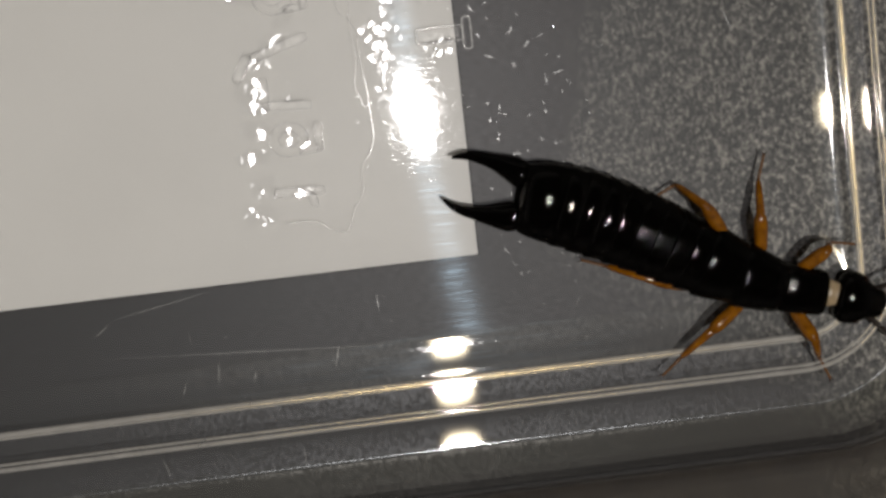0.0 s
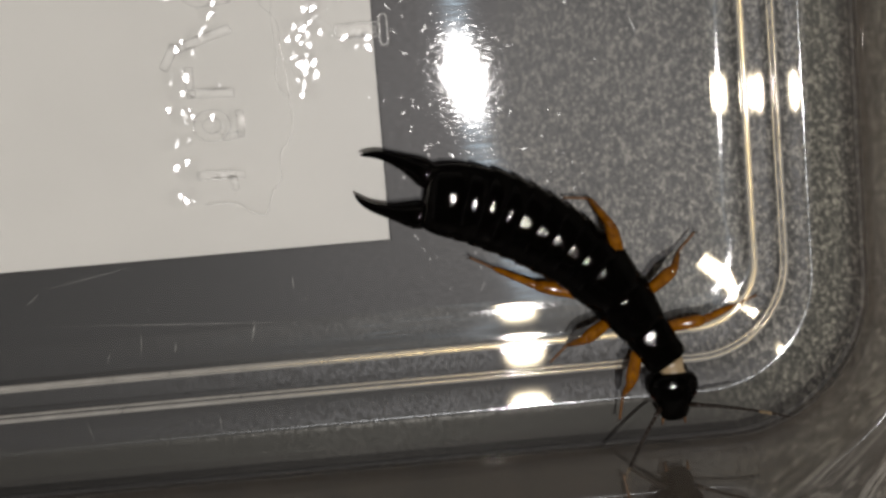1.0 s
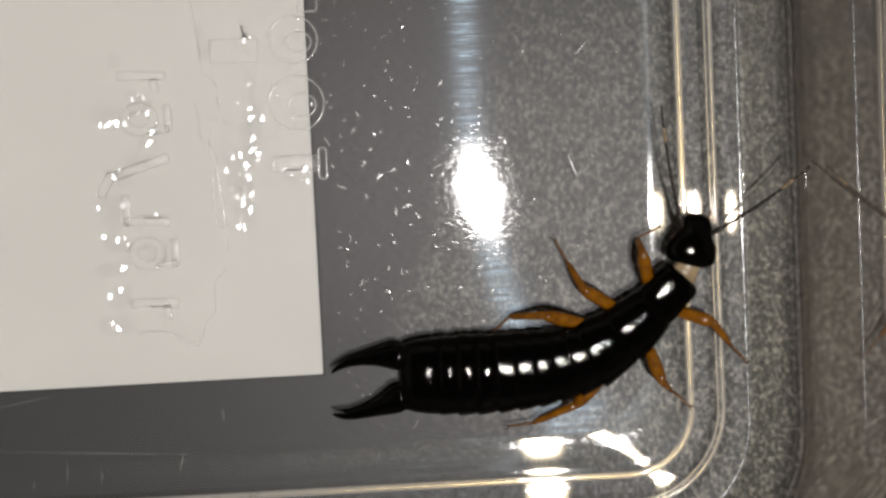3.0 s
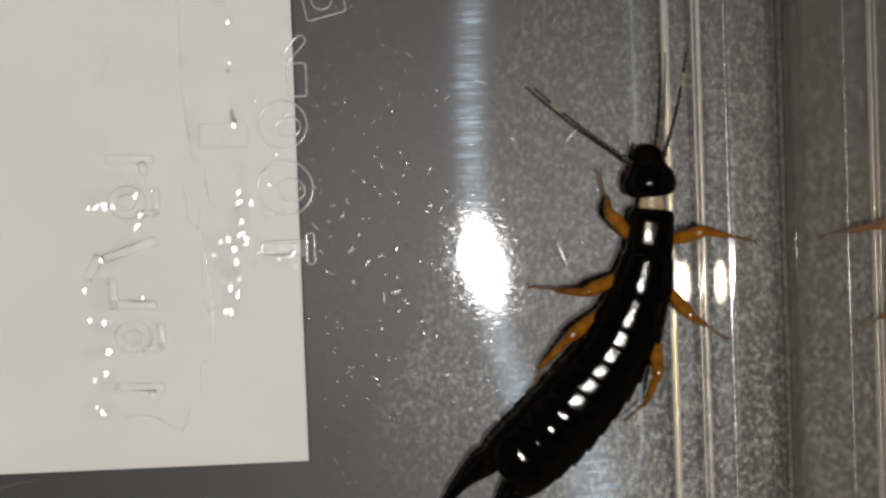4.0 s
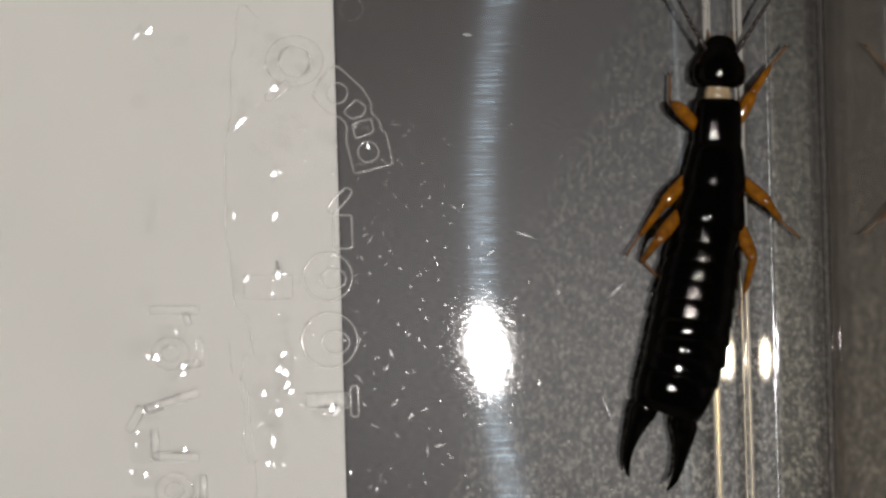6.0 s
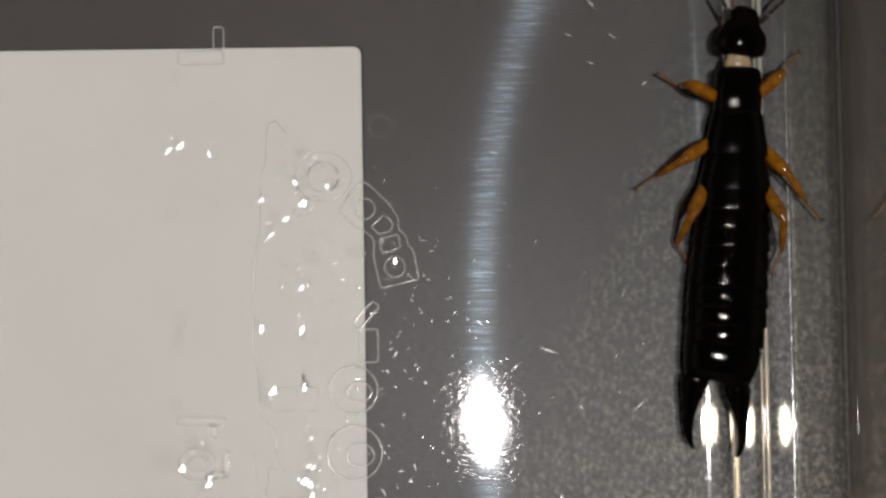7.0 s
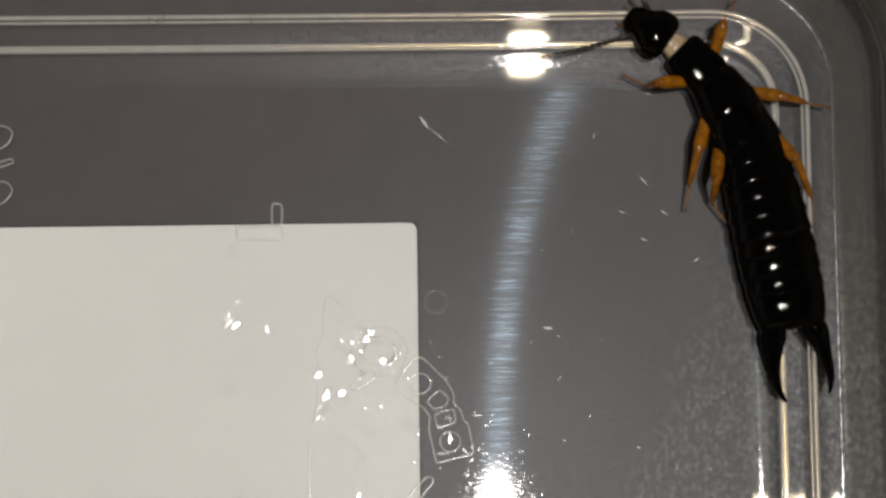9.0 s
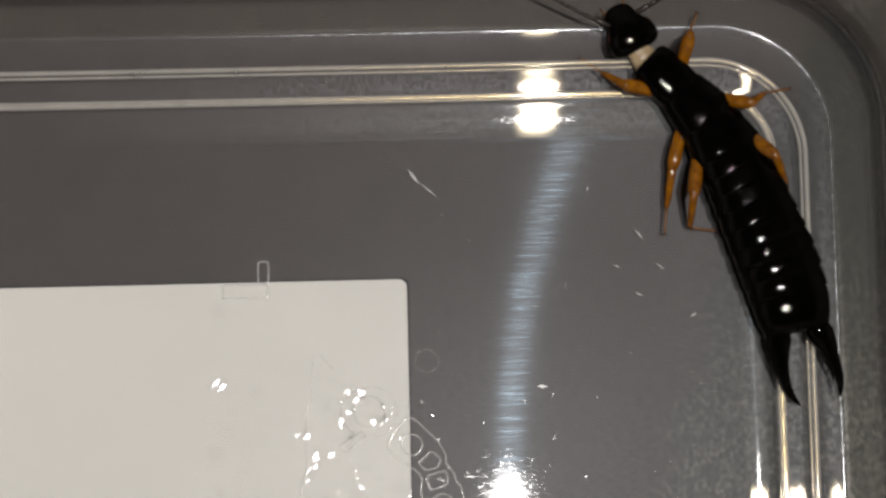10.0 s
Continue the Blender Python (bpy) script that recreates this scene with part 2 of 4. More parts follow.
def table_material():
    """Grey table top: smooth and dark on one side, worn down to speckled grey past a slanting line."""
    m, nt, out = nodes_of("grey_table")
    p = add(nt, "ShaderNodeBsdfPrincipled", Roughness=0.55)
    grain = noise_tex(nt, 4600, 3.0, 0.7, (1.2, 0.85, 1))
    speckled = ramp(nt, grain.outputs["Fac"], [(0.40, (0.004, 0.0037, 0.0031)), (0.51, (0.024, 0.0227, 0.0200)), (0.66, (0.112, 0.104, 0.091))])
    soft = noise_tex(nt, 700, 4.0)
    smooth = ramp(nt, soft.outputs["Fac"], [(0.3, (0.0125, 0.0094, 0.0094)), (0.7, (0.0183, 0.0142, 0.0142))])
    co = nt.nodes.new("ShaderNodeTexCoord")
    across = nt.nodes.new("ShaderNodeVectorMath")
    across.operation = "DOT_PRODUCT"
    across.inputs[1].default_value = (0.929, -0.371, 0.0)
    nt.links.new(co.outputs["Object"], across.inputs[0])
    wobble = noise_tex(nt, 260, 3.0)
    summed = nt.nodes.new("ShaderNodeMath")
    summed.operation = "MULTIPLY_ADD"
    summed.inputs[1].default_value = 0.004
    nt.links.new(wobble.outputs["Fac"], summed.inputs[0])
    nt.links.new(across.outputs["Value"], summed.inputs[2])
    worn = nt.nodes.new("ShaderNodeMapRange")
    worn.interpolation_type = "SMOOTHSTEP"
    for key, v in (("From Min", 0.0033), ("From Max", 0.0052)):
        worn.inputs[key].default_value = v
    nt.links.new(summed.outputs[0], worn.inputs["Value"])
    place = nt.nodes.new("ShaderNodeSeparateXYZ")
    nt.links.new(co.outputs["Object"], place.inputs[0])
    lean = nt.nodes.new("ShaderNodeMath")
    lean.operation = "MULTIPLY_ADD"
    lean.inputs[1].default_value = 0.75
    nt.links.new(place.outputs["X"], lean.inputs[0])
    nt.links.new(place.outputs["Y"], lean.inputs[2])
    fade = nt.nodes.new("ShaderNodeMapRange")
    fade.interpolation_type = "SMOOTHSTEP"
    for key, v in (("From Min", -0.001), ("From Max", 0.007)):
        fade.inputs[key].default_value = v
    nt.links.new(lean.outputs[0], fade.inputs["Value"])
    share = nt.nodes.new("ShaderNodeMath")
    share.operation = "MULTIPLY"
    nt.links.new(worn.outputs[0], share.inputs[0])
    nt.links.new(fade.outputs[0], share.inputs[1])
    mix = nt.nodes.new("ShaderNodeMix")
    mix.data_type = "RGBA"
    nt.links.new(share.outputs[0], mix.inputs["Factor"])
    # the smooth stretch grows paler and browner away from the bright spot
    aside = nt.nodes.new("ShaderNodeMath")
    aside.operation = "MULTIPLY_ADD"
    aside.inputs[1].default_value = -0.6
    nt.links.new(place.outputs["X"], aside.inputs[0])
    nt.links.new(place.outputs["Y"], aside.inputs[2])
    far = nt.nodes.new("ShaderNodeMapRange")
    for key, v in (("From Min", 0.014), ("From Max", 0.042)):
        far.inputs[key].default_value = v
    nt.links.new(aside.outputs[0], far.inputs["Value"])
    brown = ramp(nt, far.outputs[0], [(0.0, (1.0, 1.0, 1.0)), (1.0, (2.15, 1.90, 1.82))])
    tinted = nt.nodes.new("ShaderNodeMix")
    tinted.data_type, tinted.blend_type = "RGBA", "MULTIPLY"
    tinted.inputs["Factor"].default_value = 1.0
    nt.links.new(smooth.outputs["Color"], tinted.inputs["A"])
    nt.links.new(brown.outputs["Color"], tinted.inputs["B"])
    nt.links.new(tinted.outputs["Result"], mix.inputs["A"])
    # speckle is brightened round a spot by the box's corner, in place of glare
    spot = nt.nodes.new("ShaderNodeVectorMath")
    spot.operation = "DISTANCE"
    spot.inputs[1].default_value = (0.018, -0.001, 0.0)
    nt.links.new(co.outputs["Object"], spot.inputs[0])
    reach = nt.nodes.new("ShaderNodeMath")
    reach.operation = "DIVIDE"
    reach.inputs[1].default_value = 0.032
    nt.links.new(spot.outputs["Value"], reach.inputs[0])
    glare_fall = ramp(nt, reach.outputs[0], [(0.14, (1.0,) * 3), (0.36, (0.74,) * 3), (0.60, (0.36,) * 3), (0.80, (0.26,) * 3), (1.0, (0.08,) * 3)])
    glare_gain = nt.nodes.new("ShaderNodeMath")
    glare_gain.operation = "MULTIPLY"
    glare_gain.inputs[1].default_value = 3.5
    nt.links.new(glare_fall.outputs["Color"], glare_gain.inputs[0])
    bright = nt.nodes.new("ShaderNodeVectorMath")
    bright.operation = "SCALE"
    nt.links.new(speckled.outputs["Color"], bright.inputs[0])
    nt.links.new(glare_gain.outputs[0], bright.inputs["Scale"])
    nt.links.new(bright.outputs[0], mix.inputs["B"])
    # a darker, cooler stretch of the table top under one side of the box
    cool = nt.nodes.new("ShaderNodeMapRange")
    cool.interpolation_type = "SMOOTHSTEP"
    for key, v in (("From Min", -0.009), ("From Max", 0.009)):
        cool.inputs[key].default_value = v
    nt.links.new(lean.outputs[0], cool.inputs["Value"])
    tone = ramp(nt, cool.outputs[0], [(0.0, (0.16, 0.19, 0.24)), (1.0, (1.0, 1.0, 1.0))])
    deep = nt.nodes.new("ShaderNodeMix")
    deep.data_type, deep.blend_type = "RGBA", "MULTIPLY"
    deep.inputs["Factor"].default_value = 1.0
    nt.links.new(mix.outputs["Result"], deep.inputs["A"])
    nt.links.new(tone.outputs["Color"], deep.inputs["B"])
    # warmer, paler table colour beyond the box, in place of its wall's reflection
    outer = nt.nodes.new("ShaderNodeMapRange")
    outer.interpolation_type = "SMOOTHSTEP"
    for key, v in (("From Min", 0.0205), ("From Max", 0.0235)):
        outer.inputs[key].default_value = v
    nt.links.new(place.outputs["X"], outer.inputs["Value"])
    outer_colour = ramp(nt, soft.outputs["Fac"], [(0.3, (0.052, 0.044, 0.036)), (0.7, (0.085, 0.073, 0.060))])
    # the same colour is brightened further towards the spot, for the same reflection
    wall_lift = ramp(nt, reach.outputs[0], [(0.25, (3.0,) * 3), (0.75, (1.0,) * 3), (1.0, (0.55,) * 3)])
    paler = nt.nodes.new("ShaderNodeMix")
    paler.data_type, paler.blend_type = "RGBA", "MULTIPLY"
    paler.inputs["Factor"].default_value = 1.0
    nt.links.new(outer_colour.outputs["Color"], paler.inputs["A"])
    nt.links.new(wall_lift.outputs["Color"], paler.inputs["B"])
    beyond_mix = nt.nodes.new("ShaderNodeMix")
    beyond_mix.data_type = "RGBA"
    nt.links.new(outer.outputs[0], beyond_mix.inputs["Factor"])
    nt.links.new(deep.outputs["Result"], beyond_mix.inputs["A"])
    nt.links.new(paler.outputs["Result"], beyond_mix.inputs["B"])
    nt.links.new(beyond_mix.outputs["Result"], p.inputs["Base Color"])
    nt.links.new(bumped(nt, grain.outputs["Fac"], 0.3, 0.00004).outputs["Normal"], p.inputs["Normal"])
    nt.links.new(p.outputs["BSDF"], out.inputs["Surface"])
    return m


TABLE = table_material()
EDGE_SHADE = solid("label_edge_shade", [(0.3, (0.012, 0.011, 0.011)), (0.7, (0.02, 0.018, 0.018))], 2500, 0.8)
ROOM_WALL = solid("room_paint", [(0.3, (0.62, 0.61, 0.60)), (0.7, (0.68, 0.67, 0.66))], 20, 0.8)
CEILING = solid("ceiling_paint", [(0.3, (0.22, 0.21, 0.20)), (0.7, (0.27, 0.26, 0.25))], 20, 0.85)
ROOM_FLOOR = solid("room_floor", [(0.3, (0.34, 0.30, 0.25)), (0.7, (0.42, 0.37, 0.31))], 12, 0.5)


def chitin():
    """Glossy black shell: nearly black under a clear, finely uneven coat."""
    m, nt, out = nodes_of("black_chitin")
    n = noise_tex(nt, 8000, 3.0, 0.65)
    c = ramp(nt, n.outputs["Fac"], [(0.3, (0.0003, 0.0003, 0.0003)), (0.7, (0.0009, 0.0007, 0.0006))])
    dull = nt.nodes.new("ShaderNodeBsdfDiffuse")
    nt.links.new(c.outputs["Color"], dull.inputs["Color"])
    coat = add(nt, "ShaderNodeBsdfAnisotropic", Roughness=0.074, Anisotropy=0.52, Color=(1.0, 0.97, 0.92, 1))
    coat.distribution = "BECKMANN"
    # the shell's fine lines run across the body and widen its glints sideways
    lengthways = nt.nodes.new("ShaderNodeVectorTransform")
    lengthways.vector_type, lengthways.convert_from, lengthways.convert_to = "VECTOR", "OBJECT", "WORLD"
    lengthways.inputs[0].default_value = (1, 0, 0)
    nt.links.new(lengthways.outputs[0], coat.inputs["Tangent"])
    wrinkle = noise_tex(nt, 2600, 2.0, 0.5, (2.2, 0.7, 1))
    first = bumped(nt, wrinkle.outputs["Fac"], 1.0, 0.000009)
    b = bumped(nt, n.outputs["Fac"], 1.0, 0.000005)
    nt.links.new(first.outputs["Normal"], b.inputs["Normal"])
    nt.links.new(b.outputs["Normal"], coat.inputs["Normal"])
    edge = add(nt, "ShaderNodeFresnel", IOR=1.26)
    mix = nt.nodes.new("ShaderNodeMixShader")
    nt.links.new(edge.outputs[0], mix.inputs[0])
    nt.links.new(dull.outputs[0], mix.inputs[1])
    nt.links.new(coat.outputs[0], mix.inputs[2])
    nt.links.new(mix.outputs[0], out.inputs["Surface"])
    return m


BLACK = chitin()
DARK_BROWN = solid("dark_brown_chitin", [(0.3, (0.02, 0.006, 0.003)), (0.7, (0.035, 0.010, 0.004))], 2600, 0.25, 0.2)
AMBER = solid("amber_leg", [(0.3, (0.125, 0.036, 0.001)), (0.7, (0.35, 0.130, 0.004))], 1900, 0.12, 0.4, cloud=0.6)
AMBER_DULL = solid("amber_tarsus", [(0.3, (0.09, 0.034, 0.006)), (0.7, (0.18, 0.075, 0.014))], 1800, 0.35, 0.1)
CREAM = solid("cream_neck", [(0.3, (0.24, 0.165, 0.085)), (0.7, (0.46, 0.35, 0.21))], 1600, 0.35, 0.3)
ANTENNA = solid("antenna_brown", [(0.3, (0.012, 0.008, 0.006)), (0.7, (0.03, 0.02, 0.014))], 1800, 0.4)


# ---- mesh helpers ----
def part(name, bm, material, parent=None, label="", smooth=True):
    me = bpy.data.meshes.new(name)
    bmesh.ops.recalc_face_normals(bm, faces=bm.faces[:])
    for v in bm.verts:
        v.co *= MM
    for f in bm.faces:
        f.smooth = smooth
    bm.to_mesh(me)
    bm.free()
    me.materials.append(material)
    ob = new(name, me)
    if parent:
        ob.parent = parent
    if label:
        tagged(ob, label)
    return ob


def bridge(bm, rings, closed=True, cap0=False, cap1=False):
    made = [[bm.verts.new(p) for p in r] for r in rings]
    n = len(made[0])
    for a, b in zip(made, made[1:]):
        for i in range(n if closed else n - 1):
            j = (i + 1) % n
            bm.faces.new((a[i], a[j], b[j], b[i]))
    if cap0:
        bm.faces.new(made[0])
    if cap1:
        bm.faces.new(made[-1])
    return bm


def loft(sections, n=22, power=2.2):
    """Body shell along x. sections: (x, half width, centre height, rise above, drop below[, sideways])."""
    rings = []
    for x, w, zc, up, down, *side in sections:
        sy = side[0] if side else 0.0
        r = []
        for k in range(n):
            a = 2 * math.pi * k / n
            c, s = math.cos(a), math.sin(a)
            cx = math.copysign(abs(c) ** (2 / power), c)
            sx = math.copysign(abs(s) ** (2 / power), s)
            r.append((x, sy + w * cx, zc + (up if s > 0 else down) * sx))
        rings.append(r)
    return bridge(bmesh.new(), rings, cap0=True, cap1=True)


def tube(points, radii, n=8, closed=False):
    """A round rod along points."""
    pts = [Vector(p) for p in points]
    rings = []
    for i, p in enumerate(pts):
        a = pts[i - 1] if i or closed else p
        b = pts[(i + 1) % len(pts)] if i + 1 < len(pts) or closed else p
        d = (b - a).normalized()
        u = d.orthogonal() if abs(d.z) > 0.95 else d.cross(Vector((0, 0, 1)))
        u.normalize()
        v = d.cross(u)
        r = radii[i] if isinstance(radii, (list, tuple)) else radii
        rings.append([p + r * (math.cos(2 * math.pi * k / n) * u + math.sin(2 * math.pi * k / n) * v) for k in range(n)])
    if closed:
        rings.append(rings[0])
        bm = bridge(bmesh.new(), rings)
        bmesh.ops.remove_doubles(bm, verts=bm.verts[:], dist=1e-5)
        return bm
    return bridge(bmesh.new(), rings, cap0=True, cap1=True)


# ---- room ----
def slab(name, x0, x1, y0, y1, z0, z1, material, label, category):
    bm = bmesh.new()
    bmesh.ops.create_cube(bm, size=1.0)
    for v in bm.verts:
        v.co = ((x0 + x1) / 2 + v.co.x * (x1 - x0), (y0 + y1) / 2 + v.co.y * (y1 - y0), (z0 + z1) / 2 + v.co.z * (z1 - z0))
    return tagged(part(name, bm, material, smooth=False), label, category, kind="structure")


slab("floor", -2100, 2100, -2100, 2100, -850, -750, ROOM_FLOOR, "pale wooden room floor", "floor")
slab("wall_north", -2100, 2100, 2000, 2100, -750, 2600, ROOM_WALL, "plain pale wall", "wall")
slab("wall_south", -2100, 2100, -2100, -2000, -750, 2600, ROOM_WALL, "plain pale wall", "wall")
slab("wall_east", 2000, 2100, -2000, 2000, -750, 2600, ROOM_WALL, "plain pale wall", "wall")
slab("ceiling", -2100, 2100, -2100, 2100, 2600, 2700, CEILING, "plain dark grey ceiling", "ceiling")
slab("wall_west", -2100, -2000, -2000, 2000, -750, 2600, ROOM_WALL, "plain pale wall", "wall")

TABLE_Z = -0.75


def make_table():
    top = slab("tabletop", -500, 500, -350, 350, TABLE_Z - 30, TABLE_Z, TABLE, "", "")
    del top["kind"]
    table = new("table")
    tagged(table, "dark grey table top worn to speckled grey", "table")
    top.parent = table
    for sx in (-460, 460):
        for sy in (-310, 310):
            bm = tube([(sx, sy, -750), (sx, sy, TABLE_Z - 30)], 25, 14)
            part("leg", bm, ROOM_FLOOR, table)


make_table()


# ---- the clear box ----
X0, X1, Y0, Y1 = -31.8, 21.6, -10.38, 43.13


def corner_radius(inset):
    if inset > 5.38:
        # the flat of the floor ends in slightly wider corners than the ridges round it
        return 2.72 + 0.6 * min(inset - 5.38, 1.82)
    if inset > 3.5:
        return 8.1 - inset
    return 4.6 + 0.6 * (3.5 - inset)


def between(table, v):
    """Linear reading of a falling table of (place, value)."""
    for (a, u), (c, w) in zip(table, table[1:]):
        if c <= v <= a:
            return u + (w - u) * (a - v) / (a - c)
    return 0.0


# where the moulding of single sides stands off from the others: inset, distance outwards
RIDGE_OFF = [(3.4, 0.0), (2.7, 0.35), (1.9, 0.35), (0.4, 0.0)]
FILLET_OFF = [(8.5, 0.0), (7.2, 0.35), (6.2, 0.35), (5.6, 0.12), (5.38, 0.0)]
CHANNEL_OFF = [(5.04, 0.0), (4.56, 0.22), (4.08, 0.0)]


def levelled(u):
    """Grows with u and levels off softly at 1."""
    return max(0.0, (u + 1 - math.sqrt((u - 1) ** 2 + 0.002)) / 2)


def warp(x, y, inset=9.0):
    """The base is slightly warped: it lifts along its sides towards each corner."""
    dx, dy = min(X1 - x, x - X0), min(Y1 - y, y - Y0)
    if dx >= 25 or dy >= 25:
        return 0.0
    u, v = levelled((25 - dx) / 18.5), levelled((25 - dy) / 18.5)
    edge = 1 - (1 - u * u) * (1 - v * v)
    return 0.205 * (u * v * edge) ** 2 * max(0.0, min(1.0, inset / 2.5))


def loop(inset, z, steps=24, along_side=48):
    r = corner_radius(inset)
    ridge, fillet, channel = between(RIDGE_OFF, inset), between(FILLET_OFF, inset), between(CHANNEL_OFF, inset)
    x0, x1 = X0 + inset - fillet - channel, X1 - inset + fillet + channel
    y0, y1 = Y0 + inset - ridge, Y1 - inset + ridge - channel
    ring = []
    for cx, cy, a0 in ((x1 - r, y1 - r, 0), (x0 + r, y1 - r, 90), (x0 + r, y0 + r, 180), (x1 - r, y0 + r, 270)):
        arc = [(cx + r * math.cos(radians(a0 + 90 * k / steps)), cy + r * math.sin(radians(a0 + 90 * k / steps))) for k in range(steps + 1)]
        ring += arc
        end = arc[-1]
        span = {0: (x0 + r - end[0], 0), 90: (0, y0 + r - end[1]), 180: (x1 - r - end[0], 0), 270: (0, y1 - r - end[1])}[a0]
        ring += [(end[0] + span[0] * k / (along_side + 1), end[1] + span[1] * k / (along_side + 1)) for k in range(1, along_side + 1)]
    return [(x, y, z + (warp(x, y, inset) if z > -0.1 else 0.0)) for x, y in ring]


# the floor sags a little, rises in a shallow fillet towards its edge and ends in a flat lip: distance from the wall, height
FLOOR_SAG = [(11 - 0.475 * k, 0.0026 * (0.475 * k) ** 2) for k in range(9)]
FLOOR_EDGE = [(7.2 - 0.182 * k, 0.0375 + 0.0198 * 0.182 * k + 0.045 * (0.182 * k) ** 2) for k in range(9)]
FLOOR_EDGE += [(5.65, 0.1740), (5.56, 0.1830), (5.47, 0.1890), (5.38, 0.1925)]


def floor_height(x, y):
    d = min(X1 - x, x - X0, Y1 - y, y - Y0)
    if d < 5.38:
        return (0.38 if 5.06 < d or 3.74 < d < 4.06 else 0.24) + warp(x, y, max(d, 0.0))
    return between(FLOOR_SAG[:-1] + FLOOR_EDGE, d) + warp(x, y)


def make_box():
    box = new("plastic_box")
    tagged(box, "clear scratched plastic box standing on the table", "box")
    bands = [
        ("floor_panel", CLEAR_FLOOR, [(d, 0.0) for d in (22.0, 20.0, 18.0, 16.0, 14.0, 12.5)] + FLOOR_SAG, ""),
        ("floor_turn", FLOOR_TURN, FLOOR_EDGE[:2], ""),
        ("floor_edge", FLOOR_RISE, FLOOR_EDGE[1:], ""),
        ("ridge", RIDGE, [(5.38, 0.1925), (5.36, 0.3100), (5.32, 0.3400), (5.27, 0.3200), (5.245, 0.2600)], "pale rounded plastic ridge"),
        ("ridge", RIDGE, [(5.245, 0.2600), (5.21, 0.2550), (5.175, 0.2600)], "pale rounded plastic ridge"),
        ("ridge", RIDGE, [(5.175, 0.2600), (5.155, 0.3300), (5.11, 0.3500), (5.07, 0.3200), (5.04, 0.2500)], "pale rounded plastic ridge"),
        ("channel", CHANNEL, [(5.04, 0.2500), (4.81, 0.2675), (4.56, 0.2888), (4.31, 0.3150), (4.08, 0.3450)], ""),
        ("ridge", RIDGE, [(4.08, 0.3450), (4.06, 0.4000), (4.02, 0.4200), (3.98, 0.3900), (3.95, 0.3400)], "pale rounded plastic ridge"),
        ("groove", CHANNEL, [(3.95, 0.3400), (3.92, 0.3250), (3.88, 0.3400)], ""),
        ("ridge", RIDGE, [(3.88, 0.3400), (3.86, 0.4000), (3.80, 0.4250), (3.72, 0.3900), (3.66, 0.2700)], "pale rounded plastic ridge"),
        ("channel", CHANNEL, [(3.66, 0.2700), (3.5, 0.2550), (3.35, 0.2565), (3.2, 0.2620), (3.05, 0.2715), (2.9, 0.2850), (2.78, 0.2990), (2.68, 0.3130)], ""),
        ("ridge", RIDGE_THIN, [(2.68, 0.3130), (2.6, 0.3400), (2.52, 0.2600)], "thin plastic ridge"),
        ("frosted_band", FROSTED_EDGE, [(2.5, 0.2300), (2.43, 0.2355), (2.36, 0.2390), (2.28, 0.2400), (2.0, 0.2380), (1.0, 0.2360), (0.86, 0.2355)], "frosted grainy plastic"),
        ("wall_foot", DARK_FOOT_EDGE, [(0.86, 0.2355), (0.6, 0.2345), (0.4, 0.2340)], "thick foot of the wall, its dark line put into the tint"),
        ("wall_foot", DARK_FOOT, [(0.4, 0.2340), (0.3, 0.2335), (0.2, 0.2400), (0.0, 0.3100)], "thick foot of the wall, its dark line put into the tint"),
        ("wall", CLEAR_SIDE, [(0.0, 0.31), (0.0, 4.0), (0.0, 23.6), (0.0, 23.9), (-0.12, 24.05), (-0.3, 23.9), (-0.3, 23.6), (-0.3, 4.0), (-0.3, TABLE_Z + 0.3), (-0.3, TABLE_Z + 0.1), (-0.2, TABLE_Z), (-0.05, TABLE_Z + 0.1)], ""),
        ("base_underside", CLEAR_WALL, [(-0.05, TABLE_Z + 0.1), (0.0, -0.6), (0.3, -0.45), (0.7, -0.45), (1.5, -0.45)], ""),
    ]
    for name, material, profile, label in bands:
        rings = [loop(d, z) for d, z in profile]
        bm = bmesh.new()
        if name == "floor_panel":
            bridge(bm, rings, cap0=True)
        elif name == "base_underside":
            bridge(bm, rings, cap1=True)
        else:
            bridge(bm, rings)
        # u runs along the edge, v across it
        uv, n = bm.loops.layers.uv.new("ring"), len(rings[0])
        bm.verts.index_update()
        for face in bm.faces:
            columns = [corner.vert.index % n for corner in face.loops]
            for corner, column in zip(face.loops, columns):
                wrap = n if column == 0 and n - 1 in columns else 0
                corner[uv].uv = ((column + wrap) / n, corner.vert.index // n / len(rings))
        made = part(name, bm, material, box, label)
        if name == "wall":
            made.visible_shadow = False
    return box


box = make_box()


# ---- paper label under the base ----
def make_label():
    x0, x1, y0, y1, r = -30.0, 0.10, -0.02, 30.03, 0.35
    bm = bmesh.new()
    ring = [(x0, y0), (x1, y0)]
    for k in range(7):
        a = radians(90 * k / 6)
        ring.append((x1 + 0.06 - r + r * math.cos(a), y1 - r + r * math.sin(a)))
    ring.append((x0, y1))
    bridge(bm, [[(x, y, -0.60) for x, y in ring], [(x, y, -0.47) for x, y in ring]], cap0=True, cap1=True)
    label = tagged(part("paper_label", bm, PAPER, smooth=False), "plain white paper label under the clear base", "label")
    # thin dark sheet drawn in place of the shadow at the label's edge
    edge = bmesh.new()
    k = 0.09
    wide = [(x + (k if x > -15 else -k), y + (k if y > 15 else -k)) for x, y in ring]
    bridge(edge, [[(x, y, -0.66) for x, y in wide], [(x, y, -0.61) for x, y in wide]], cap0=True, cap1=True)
    part("edge_shadow", edge, EDGE_SHADE, label, "thin dark sheet drawn as the label's edge shadow", smooth=False)


make_label()


